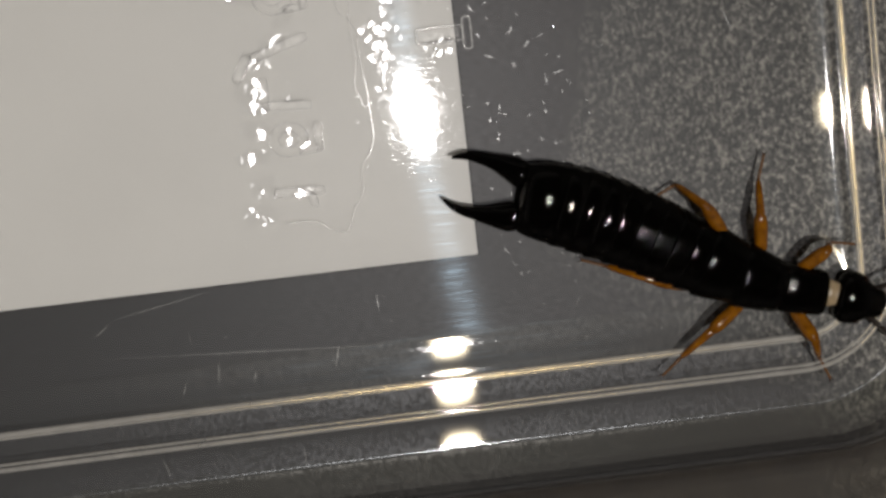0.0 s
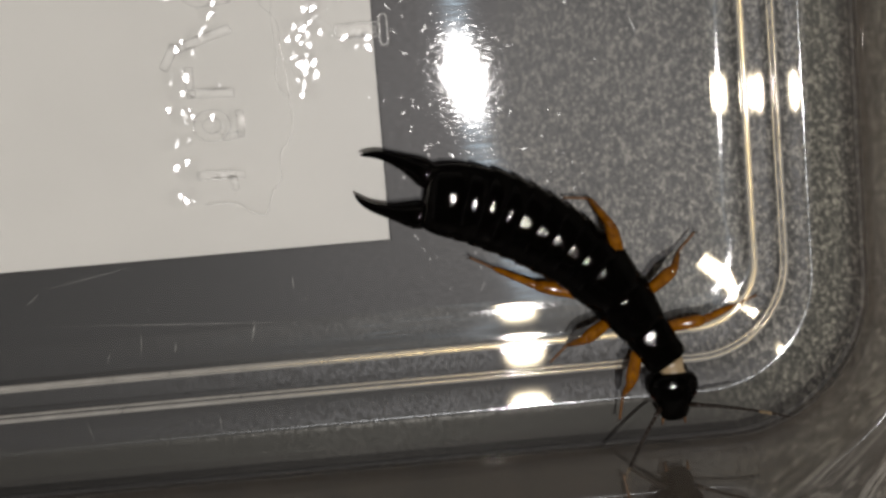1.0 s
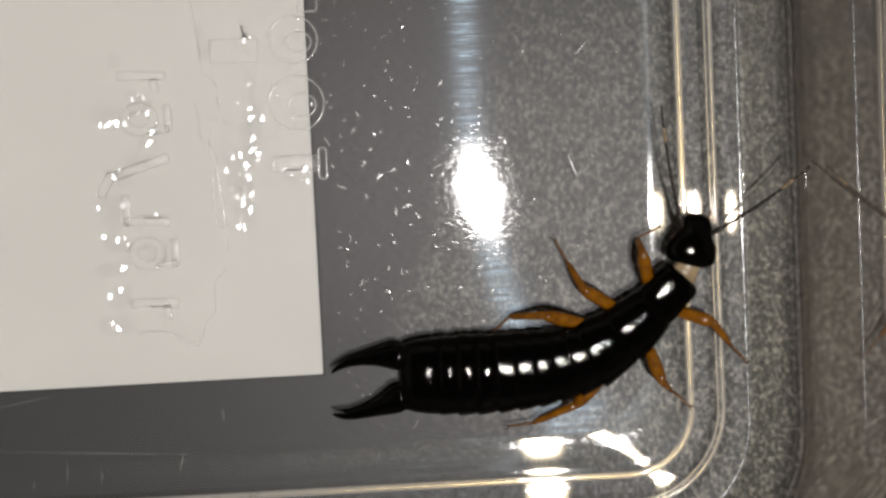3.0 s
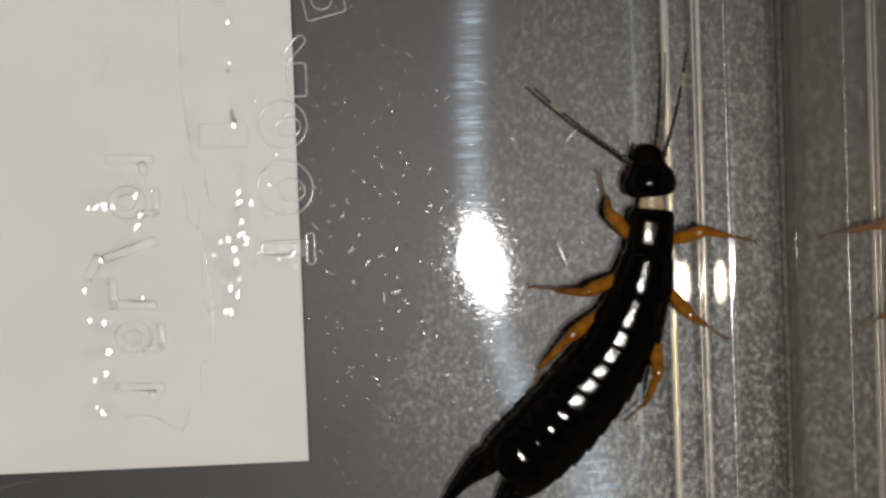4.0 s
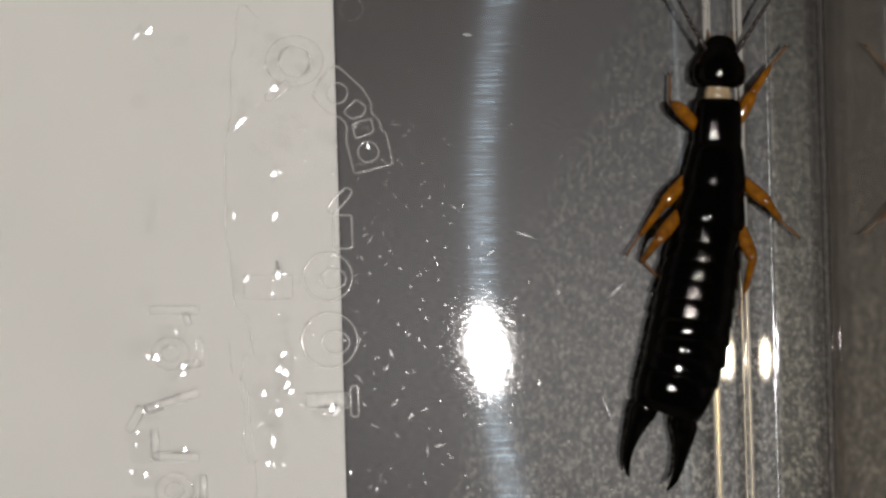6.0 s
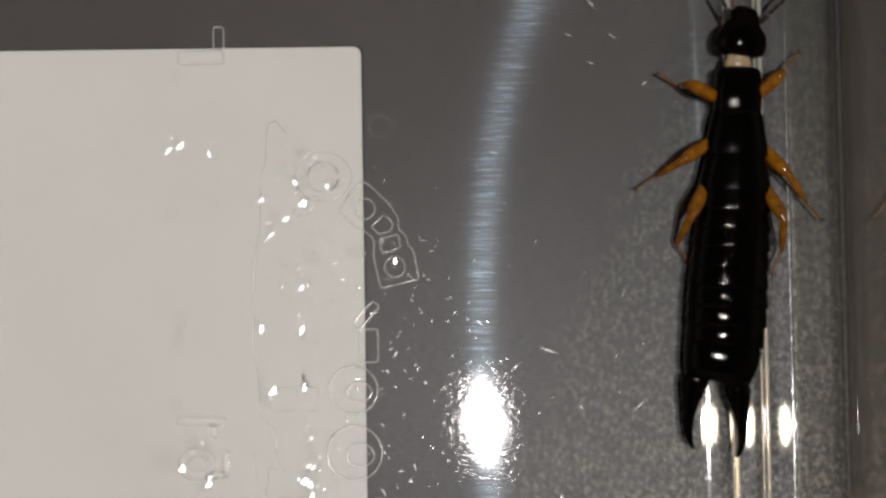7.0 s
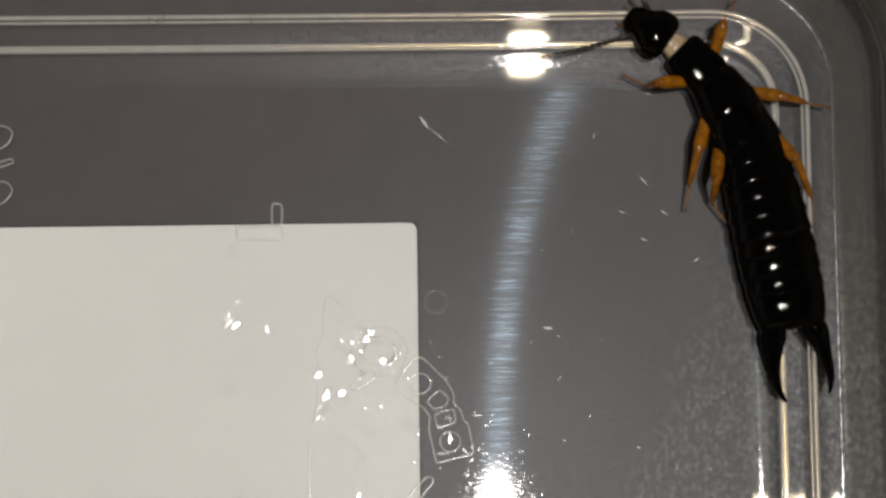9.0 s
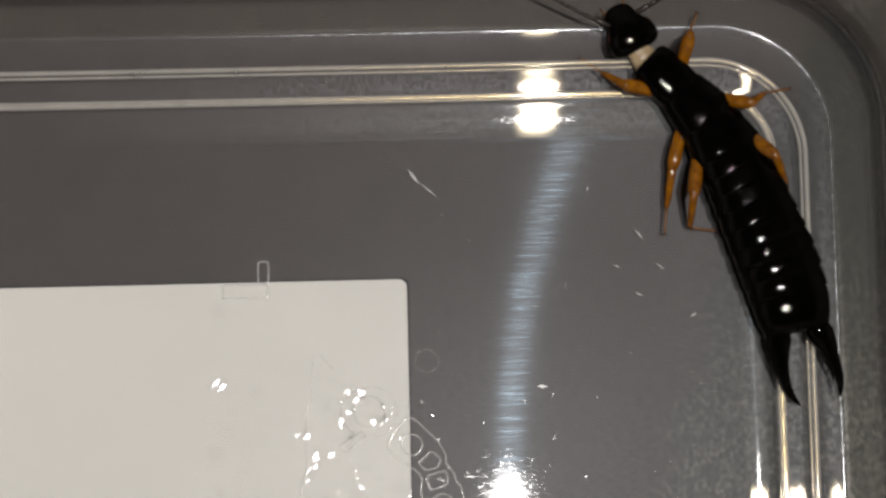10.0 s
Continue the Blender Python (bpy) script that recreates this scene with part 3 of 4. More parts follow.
# ---- the earwig ----
BODY_Z = 0.96
# arc positions behind the neck: pronotum, two thorax plates, eight abdomen plates, end plate
JOINTS = [0.25, 2.35, 4.10, 5.75, 6.55, 7.37, 8.20, 9.05, 9.90, 10.75, 11.60, 12.42, 14.10]


def half_width(s):
    pts = [(0, 1.0), (2.3, 1.02), (2.35, 1.16), (4.0, 1.36), (4.1, 1.36), (5.7, 1.56), (5.8, 1.52), (8.4, 1.68), (11.0, 1.76),
           (12.5, 1.68), (13.3, 1.56), (14.1, 1.42)]
    for (a, u), (b, v) in zip(pts, pts[1:]):
        if s <= b:
            return u + (v - u) * max(0, s - a) / (b - a)
    return pts[-1][1]


def plate(a, b, arch, tuck=0.28, flare=0.07):
    """One overlapping body ring from arc a to b; it reaches under the ring before it."""
    sec = [(tuck, half_width(a) - 0.16, 0, 0.78 * half_width(a) ** 0.35 * 0.86, 0.62)]
    steps = 6
    for k in range(steps + 1):
        u = k / steps
        s = a + (b - a) * u
        w = half_width(s) + flare * u - 0.035 * (1 - u) ** 2
        up = 0.80 * half_width(s) ** 0.35 + arch * math.sin(math.pi * (0.1 + 0.8 * u)) - 0.005
        sec.append((-(b - a) * u, w, 0, up, 0.68))
    sec.append((-(b - a) - 0.035, half_width(b) - 0.02, 0, 0.80 * half_width(b) ** 0.35 - 0.03, 0.62))
    return loft(sec, 44, 2.5)


def make_earwig():
    bug = new("earwig")
    tagged(bug, "glossy black wingless earwig with amber legs and curved forceps", "insect")
    pieces = {}
    # pronotum: nearly square plate with rounded corners
    L = JOINTS[1] - JOINTS[0]
    pieces["seg0"] = part("pronotum", loft([(0.02, 0.70, 0, 0.52, 0.5), (-0.06, 0.90, 0, 0.66, 0.55), (-0.25, 0.99, 0, 0.72, 0.6),
                                            (-0.6, 1.00, 0, 0.738, 0.61), (-1.0, 1.02, 0, 0.74, 0.62), (-1.7, 1.05, 0, 0.738, 0.62), (-1.95, 1.02, 0, 0.70, 0.6),
                                            (-L, 0.9, 0, 0.6, 0.5)], 40, 3.2), BLACK, bug)
    pieces["seg1"] = part("mesonotum", plate(JOINTS[1], JOINTS[2], arch=0.012), BLACK, bug)
    pieces["seg2"] = part("metanotum", plate(JOINTS[2], JOINTS[3], arch=0.012), BLACK, bug)
    for k in range(3, 11):
        pieces["seg%d" % k] = part("abdomen_plate", plate(JOINTS[k], JOINTS[k + 1], arch=0.012 if k < 8 else 0.125), BLACK, bug)
    a, b = JOINTS[11], JOINTS[12]
    pieces["seg11"] = part("end_plate", loft([(0.25, 1.5, 0, 0.75, 0.6), (0.0, 1.69, 0, 0.92, 0.68), (-0.5, 1.68, 0, 0.95, 0.68),
                                              (-1.1, 1.58, 0, 0.90, 0.64), (-1.5, 1.46, -0.02, 0.78, 0.58), (-1.68, 1.25, -0.05, 0.55, 0.45)],
                                             28, 2.6), BLACK, bug)
    pieces["neck"] = part("neck", loft([(-0.35, 0.62, -0.05, 0.42, 0.4), (0.0, 0.58, -0.05, 0.40, 0.4), (0.25, 0.50, -0.05, 0.33, 0.35),
                                        (0.5, 0.56, -0.05, 0.4, 0.4), (1.0, 0.5, -0.05, 0.35, 0.35)], 20), CREAM, bug)
    head = part("head", loft([(0.52, 0.45, -0.05, 0.35, 0.35), (0.55, 0.72, -0.02, 0.48, 0.45), (0.64, 0.90, 0, 0.55, 0.5),
                              (0.82, 1.02, 0, 0.61, 0.52), (1.08, 1.05, 0, 0.64, 0.52), (1.35, 1.00, 0, 0.63, 0.52), (1.6, 0.86, -0.01, 0.60, 0.5),
                              (1.82, 0.72, -0.03, 0.55, 0.47), (2.05, 0.65, -0.07, 0.47, 0.42), (2.28, 0.60, -0.12, 0.38, 0.36),
                              (2.48, 0.50, -0.16, 0.28, 0.3), (2.6, 0.34, -0.2, 0.18, 0.2), (2.64, 0.15, -0.2, 0.08, 0.1)], 28), BLACK, bug)
    pieces["head"] = head
    for v in head.data.vertices:
        v.co = Vector((0.0004 + (v.co.x - 0.0005) * 1.08, v.co.y * 1.1, v.co.z * 1.05))
    for side in (1, -1):
        eye = part("eye", loft([(1.18, 0.06, 0.12, 0.06, 0.06, side * 0.93), (1.28, 0.16, 0.12, 0.16, 0.16, side * 0.92),
                                (1.45, 0.18, 0.12, 0.18, 0.18, side * 0.88), (1.6, 0.13, 0.12, 0.13, 0.13, side * 0.82),
                                (1.68, 0.05, 0.12, 0.05, 0.05, side * 0.78)], 14), DARK_BROWN, head)
        eye.name = "eye"
        part("palp", tube([(2.3, side * 0.3, -0.3), (2.6, side * 0.5, -0.35), (2.95, side * 0.52, -0.5)], [0.07, 0.06, 0.03]), AMBER_DULL, head)
        # antenna: a thick first joint, then a chain of slim dark beads, two of them pale
        pts, rad, bead = [], [], []
        for k in range(16):
            a0, a1 = (0.0, 0.72) if k == 0 else (0.72 + (k - 1) * 0.3253, 0.72 + k * 0.3253)
            thick = 0.125 if k == 0 else 0.098 - 0.0030 * k
            for q, r in ((0.0, 0.55), (0.12, 0.85), (0.5, 1.0), (0.85, 0.95), (1.0, 0.55)):
                pts.append(a0 + (a1 - a0) * q)
                rad.append(thick * r)
        line = [(x, side * 0.12 * math.sin(math.pi * x / 5.6), 0.10 * math.sin(2.4 * x / 5.6)) for x in pts]
        key = "antL" if side > 0 else "antR"
        pieces[key] = part("antenna", tube(line, rad, 8), ANTENNA, bug, "thin beaded brown-black antenna")
        for k in (11, 12):
            part("pale_joint", tube(line[5 * k:5 * k + 5], [r + 0.008 for r in rad[5 * k:5 * k + 5]], 8), CREAM, pieces[key], "pale antenna joint")
        # forceps arm, drawn pointing along +x from its base, hooked inwards at the tip
        sec = []
        for u, w in ((0.0, 0.48), (0.06, 0.58), (0.14, 0.60), (0.26, 0.50), (0.42, 0.36), (0.58, 0.27), (0.74, 0.21), (0.86, 0.17), (0.94, 0.12), (0.98, 0.08), (1.0, 0.03)):
            y = side * (0.11 * math.sin(math.pi * min(u, 0.80) / 0.80) - 0.36 * max(0, u - 0.72) ** 2 / 0.0784)
            sec.append((3.3 * u, w, 0.12 * math.sin(math.pi * u), 0.8 * w, 0.7 * w, y))
        key = "cercL" if side > 0 else "cercR"
        pieces[key] = part("forceps_arm", loft(sec, 16), BLACK, bug, "black curved pincer arm")
    for i, (hind, lf, lt) in enumerate(LEGS):
        femur = loft([(-0.1, 0.16, 0, 0.16, 0.16), (0.15, 0.20, 0, 0.20, 0.20), (lf * 0.3, 0.27, 0, 0.29, 0.27), (lf * 0.58, 0.305, 0, 0.31, 0.28), (lf * 0.82, 0.30, 0, 0.30, 0.27),
                      (lf * 0.95, 0.25, 0, 0.25, 0.23), (lf + 0.05, 0.17, 0, 0.18, 0.17), (lf + 0.11, 0.07, 0, 0.08, 0.08)], 14)
        pieces["fem%d" % i] = part("femur", femur, AMBER, bug, "amber glossy thigh")
        pieces["tib%d" % i] = part("tibia", loft([(-0.10, 0.11, 0, 0.12, 0.12), (0.06, 0.19, 0, 0.2, 0.19), (lt * 0.45, 0.165, 0, 0.17, 0.16), (lt * 0.8, 0.145, 0, 0.15, 0.145),
                                                  (lt * 0.92, 0.11, 0, 0.11, 0.11), (lt, 0.08, 0, 0.08, 0.08)], 12), AMBER, bug, "amber shin")
        q = FOOT
        pieces["foot%d" % i] = part("tarsus", loft([(-0.04, 0.06, 0, 0.06, 0.06), (q * 0.3, 0.07, 0, 0.07, 0.07), (q * 0.36, 0.05, 0, 0.05, 0.05),
                                                    (q * 0.6, 0.065, 0, 0.065, 0.06), (q * 0.66, 0.045, 0, 0.045, 0.045),
                                                    (q * 0.92, 0.055, 0, 0.055, 0.05), (q, 0.02, 0, 0.02, 0.02)], 10), AMBER_DULL, bug,
                                    "thin jointed brown foot")
        for side in (1, -1):
            part("claw", tube([(q * 0.95, side * 0.02, 0.0), (q * 1.05, side * 0.09, 0.01), (q * 1.14, side * 0.11, -0.03)], [0.025, 0.022, 0.008], 6),
                 DARK_BROWN, pieces["foot%d" % i])
    return bug, pieces


# legs: left front, middle, hind, right front, middle, hind: hind or not, thigh length, shin length
FOOT = 1.15
LEGS = [(0, 2.0, 1.55), (0, 2.1, 1.75), (1, 2.5, 2.1), (0, 2.0, 1.55), (0, 2.1, 1.75), (1, 2.5, 2.1)]
HIPS = [(0, -1.45, 0.60), (1, -1.0, 0.85), (2, -0.8, 1.0), (0, -1.45, -0.60), (1, -1.0, -0.85), (2, -0.8, -1.0)]

# ---- embossed marks of the base, scratches and specks ----
def ring_points(cx, cy, rx, ry, z, n=28, turn=0.0):
    out = []
    for k in range(n):
        a = 2 * math.pi * k / n
        x, y = rx * math.cos(a), ry * math.sin(a)
        c, s = math.cos(radians(turn)), math.sin(radians(turn))
        out.append((cx + x * c - y * s, cy + x * s + y * c, z))
    return out


def frame_points(cx, cy, w, h, z, turn=0.0, r=0.12):
    """A rounded rectangle's outline."""
    out = []
    c, s = math.cos(radians(turn)), math.sin(radians(turn))
    for sx, sy, a0 in ((1, 1, 0), (-1, 1, 90), (-1, -1, 180), (1, -1, 270)):
        for k in range(5):
            a = radians(a0 + 22.5 * k)
            x = sx * (w / 2 - r) + r * math.cos(a)
            y = sy * (h / 2 - r) + r * math.sin(a)
            out.append((cx + x * c - y * s, cy + x * s + y * c, z))
    return out


MARK_Z = 0.0
MARKS = []


def mark(points, r=0.045):
    bm = tube(points, r, 8, closed=True)
    for v in bm.verts:
        v.co.z = MARK_Z + (v.co.z - MARK_Z) * 0.45
    MARKS.append(part("embossed_mark", bm, EMBOSS, box, "raised outline moulded in the clear base"))


def pad(points):
    """A low raised face that fills a mark's outline."""
    cx = sum(p[0] for p in points) / len(points)
    cy = sum(p[1] for p in points) / len(points)
    rings = [[(cx + (x - cx) * k, cy + (y - cy) * k, h) for x, y, z in points] for k, h in ((1.0, 0.002), (0.9, 0.02), (0.8, 0.026))]
    part("raised_face", bridge(bmesh.new(), rings, cap1=True), PAD, box, "grainy raised face moulded in the clear base")


for cy, r in ((12.05, 1.2), (14.81, 1.05)):
    mark(ring_points(-0.40, cy, r, r, MARK_Z, 36))
    mark(ring_points(-0.15, cy - 0.1, r * 0.5, r * 0.42, MARK_Z, 20))
# a bar with a foot
mark(frame_points(0.60, 9.38, 0.34, 1.35, MARK_Z))
mark(frame_points(-0.55, 9.42, 1.95, 0.62, MARK_Z))
pad(frame_points(-0.55, 9.42, 1.85, 0.52, MARK_Z))
# open rectangle and slanting capsule past the rings
mark(frame_points(0.30, 16.75, 0.80, 1.45, MARK_Z))
mark(frame_points(0.20, 18.10, 0.42, 1.35, MARK_Z, -42, 0.2))
mark(frame_points(-3.0, 14.45, 2.1, 1.05, MARK_Z), 0.02)


def corners(points, steps=3):
    """A closed outline with softly rounded corners."""
    out = []
    for i, p in enumerate(points):
        a, b, c = Vector(points[i - 1]), Vector(p), Vector(points[(i + 1) % len(points)])
        r = 0.12
        u = b + (a - b).normalized() * min(r, (a - b).length * 0.4)
        v = b + (c - b).normalized() * min(r, (c - b).length * 0.4)
        for k in range(steps + 1):
            f = k / steps
            q = u * (1 - f) ** 2 + b * 2 * f * (1 - f) + v * f * f
            out.append((q.x, q.y, MARK_Z))
    return out


# the badge: a stepped arch that holds small windows and rings
mark(corners([(0.1, 24.0), (0.4, 23.86), (1.32, 22.95), (1.7, 22.3), (1.66, 21.9), (2.02, 21.55), (2.1, 21.1), (2.3, 21.0), (2.56, 19.65), (0.87, 19.25),
              (0.56, 20.7), (0.62, 21.33), (0.4, 21.66), (-0.3, 22.07), (-0.86, 22.67), (-0.5, 23.4)]), 0.04)
mark(corners([(0.48, 22.0), (1.07, 22.5), (1.47, 22.13), (1.33, 21.77), (0.78, 21.64)]), 0.04)
mark(corners([(0.82, 21.42), (1.32, 21.56), (1.68, 21.63), (1.76, 21.04), (0.95, 20.78)]), 0.04)
mark(ring_points(1.50, 20.19, 0.45, 0.45, MARK_Z), 0.04)
mark(ring_points(0.22, 22.78, 0.45, 0.45, MARK_Z), 0.04)
mark(ring_points(-1.59, 24.22, 0.68, 0.68, MARK_Z), 0.035)
mark(ring_points(-1.59, 24.22, 1.25, 1.1, MARK_Z), 0.02)
mark(frame_points(-2.35, 22.95, 0.40, 1.25, MARK_Z, -57, 0.18), 0.03)
mark(frame_points(-6.1, 30.43, 0.45, 0.95, MARK_Z))
mark(frame_points(-6.9, 29.6, 2.0, 0.6, MARK_Z))
mark(ring_points(0.95, 26.4, 0.5, 0.5, MARK_Z), 0.008)
for cy in (31.4, 28.9):
    mark(ring_points(-18.6, cy + 2.6, 0.75, 0.5, MARK_Z, 24, 25))
mark(frame_points(-18.6, 32.75, 1.6, 0.22, MARK_Z, 18))


# a column of worn moulded strokes, too faint to read: bars, loops and hooks
def bar(cx, cy, w, h, turn=0.0):
    mark(frame_points(cx, cy, w, h, MARK_Z, turn, min(0.12, h * 0.3)), 0.024)
    pad(frame_points(cx, cy, w * 0.96, h * 0.9, MARK_Z, turn, min(0.12, h * 0.3)))


def loop_with_hook(cx, cy):
    mark(ring_points(cx, cy, 0.82, 0.72, MARK_Z), 0.024)
    mark(ring_points(cx, cy, 0.42, 0.34, MARK_Z), 0.024)
    bar(cx + 1.25, cy, 0.30, 1.2)
    bar(cx + 0.85, cy - 0.52, 0.9, 0.28, 6)


for cy in (3.56, 13.56):
    bar(-7.1, cy, 2.1, 0.36, -2)
    bar(-6.55, cy - 0.42, 0.30, 0.6, 12)
for cy in (5.78, 11.7):
    loop_with_hook(-7.3, cy)
bar(-7.2, 7.2, 2.0, 0.36, -3)
bar(-8.1, 7.75, 0.34, 1.35)
bar(-7.3, 9.62, 2.5, 0.38, 17)
bar(-8.9, 8.9, 1.2, 0.4, 60)


def flake(cx, cy, w, h, seed, steep=0.006):
    """A crinkled scrap of clear film with small facets and a ragged rim."""
    rng = random.Random(seed)
    step = 0.2
    nx, ny = max(2, round(w / step)), max(2, round(h / step))
    lean = rng.uniform(-0.4, 0.4)
    edge = [(rng.uniform(0.55, 1.0), rng.uniform(0.55, 1.0)) for _ in range(ny + 1)]
    bm = bmesh.new()
    rows = []
    for j in range(ny + 1):
        lo, hi = edge[j]
        row = []
        for i in range(nx + 1):
            u = i / nx * 2 - 1
            x = cx + w / 2 * u * (lo if u < 0 else hi) + lean * (j / ny - 0.5) + rng.uniform(-0.07, 0.07)
            y = cy + h * (j / ny - 0.5) + rng.uniform(-0.07, 0.07)
            row.append(bm.verts.new((x, y, 0.016 + rng.gauss(0, steep))))
        rows.append(row)
    for a, b in zip(rows, rows[1:]):
        for i in range(nx):
            bm.faces.new((a[i], a[i + 1], b[i + 1]))
            bm.faces.new((a[i], b[i + 1], b[i]))
    rim = [e for e in bm.edges if e.is_boundary]
    low = bmesh.ops.extrude_edge_only(bm, edges=rim)["geom"]
    for v in low:
        if isinstance(v, bmesh.types.BMVert):
            v.co.z = 0.004
    part("film_flake", bm, FLAKE, box, "crinkled scrap of clear film", smooth=False)


for k, (cx, cy, w, h) in enumerate(((-8.9, 2.7, 1.7, 0.8), (-8.6, 3.9, 1.3, 0.9), (-8.9, 5.2, 1.8, 0.6), (-8.5, 6.3, 1.5, 0.8), (-8.7, 7.7, 1.5, 1.4),
                                    (-8.3, 9.2, 1.9, 0.8), (-7.4, 9.9, 1.6, 0.5), (-8.6, 11.9, 1.8, 0.9), (-7.3, 12.4, 1.4, 1.0), (-6.9, 3.5, 1.3, 0.3),
                                    (-7.0, 7.4, 1.2, 0.35), (-7.2, 5.8, 0.5, 0.9), (-6.5, 5.9, 0.4, 1.0), (-8.2, 14.3, 0.5, 0.7), (-8.2, 17.2, 0.4, 0.6),
                                    (-8.2, 21.0, 0.35, 0.5), (-8.3, 25.8, 0.3, 0.5), (-8.1, 29.0, 0.6, 0.3),
                                    (-2.9, 7.6, 1.1, 1.9), (-3.2, 9.3, 1.3, 1.8), (-2.6, 10.6, 0.7, 1.2), (-2.3, 12.6, 0.4, 1.2), (-0.6, 8.9, 1.6, 0.7),
                                    (-2.5, 15.1, 0.35, 1.4), (-4.4, 15.0, 0.35, 1.4), (-2.6, 17.5, 0.25, 0.9), (-4.5, 17.6, 0.3, 0.8),
                                    (-3.3, 20.4, 0.5, 0.35), (-3.3, 22.3, 0.7, 0.3), (-2.6, 19.4, 0.25, 1.0), (-2.6, 25.3, 0.4, 0.4))):
    flake(cx, cy, w, h, 40 + k)
for k, (cx, cy, w, h) in enumerate(((-2.1, 24.8, 0.9, 0.7), (-2.7, 24.0, 0.9, 0.6), (-2.4, 23.0, 0.4, 0.9), (-4.2, 21.5, 0.7, 0.7), (-3.9, 22.3, 0.4, 0.9),
                                    (-8.1, 25.6, 0.6, 0.5), (-8.05, 28.7, 0.5, 0.4), (-8.3, 22.6, 0.7, 0.6), (-6.5, 25.2, 0.8, 0.5), (-6.4, 27.4, 0.4, 0.4),
                                    (-2.2, 20.8, 0.9, 0.6), (-4.4, 23.4, 0.9, 0.4), (-1.2, 23.9, 0.8, 0.4), (-2.3, 10.7, 0.8, 2.6), (-4.1, 14.6, 0.5, 0.8),
                                    (-6.9, 10.8, 0.9, 0.7), (-7.9, 17.7, 0.5, 1.6), (-0.3, 20.9, 0.9, 0.5), (1.1, 21.4, 0.6, 0.4), (1.6, 20.3, 0.6, 0.5))):
    flake(cx, cy, w, h, 90 + k, 0.011)


def film_outline(cx, cy, rx, ry, a0, a1, seed):
    """The ragged raised rim of a dried film on the base."""
    rng = random.Random(seed)
    n = 46
    p1, p2 = rng.uniform(0, 6), rng.uniform(0, 6)
    line = []
    for k in range(n + 1):
        a = radians(a0 + (a1 - a0) * k / n)
        w = 1 + 0.06 * math.sin(5 * a + p1) + 0.04 * math.sin(11 * a + p2) + rng.uniform(-0.012, 0.012)
        c, q = math.cos(a), math.sin(a)
        line.append((cx + rx * w * math.copysign(abs(c) ** 0.6, c), cy + ry * w * math.copysign(abs(q) ** 0.6, q), MARK_Z))
    bm = tube(line, [0.01 + 0.02 * rng.random() for _ in line], 6)
    for v in bm.verts:
        v.co.z = max(0.0, v.co.z * 0.5) + 0.002
    part("film_rim", bm, EMBOSS, box, "ragged rim of dried clear film")


film_outline(-6.9, 7.2, 2.9, 5.2, -100, 60, 3)
film_outline(-3.0, 9.2, 1.3, 2.6, 120, 250, 4)
film_outline(-2.4, 19.0, 2.2, 7.5, 100, 260, 5)


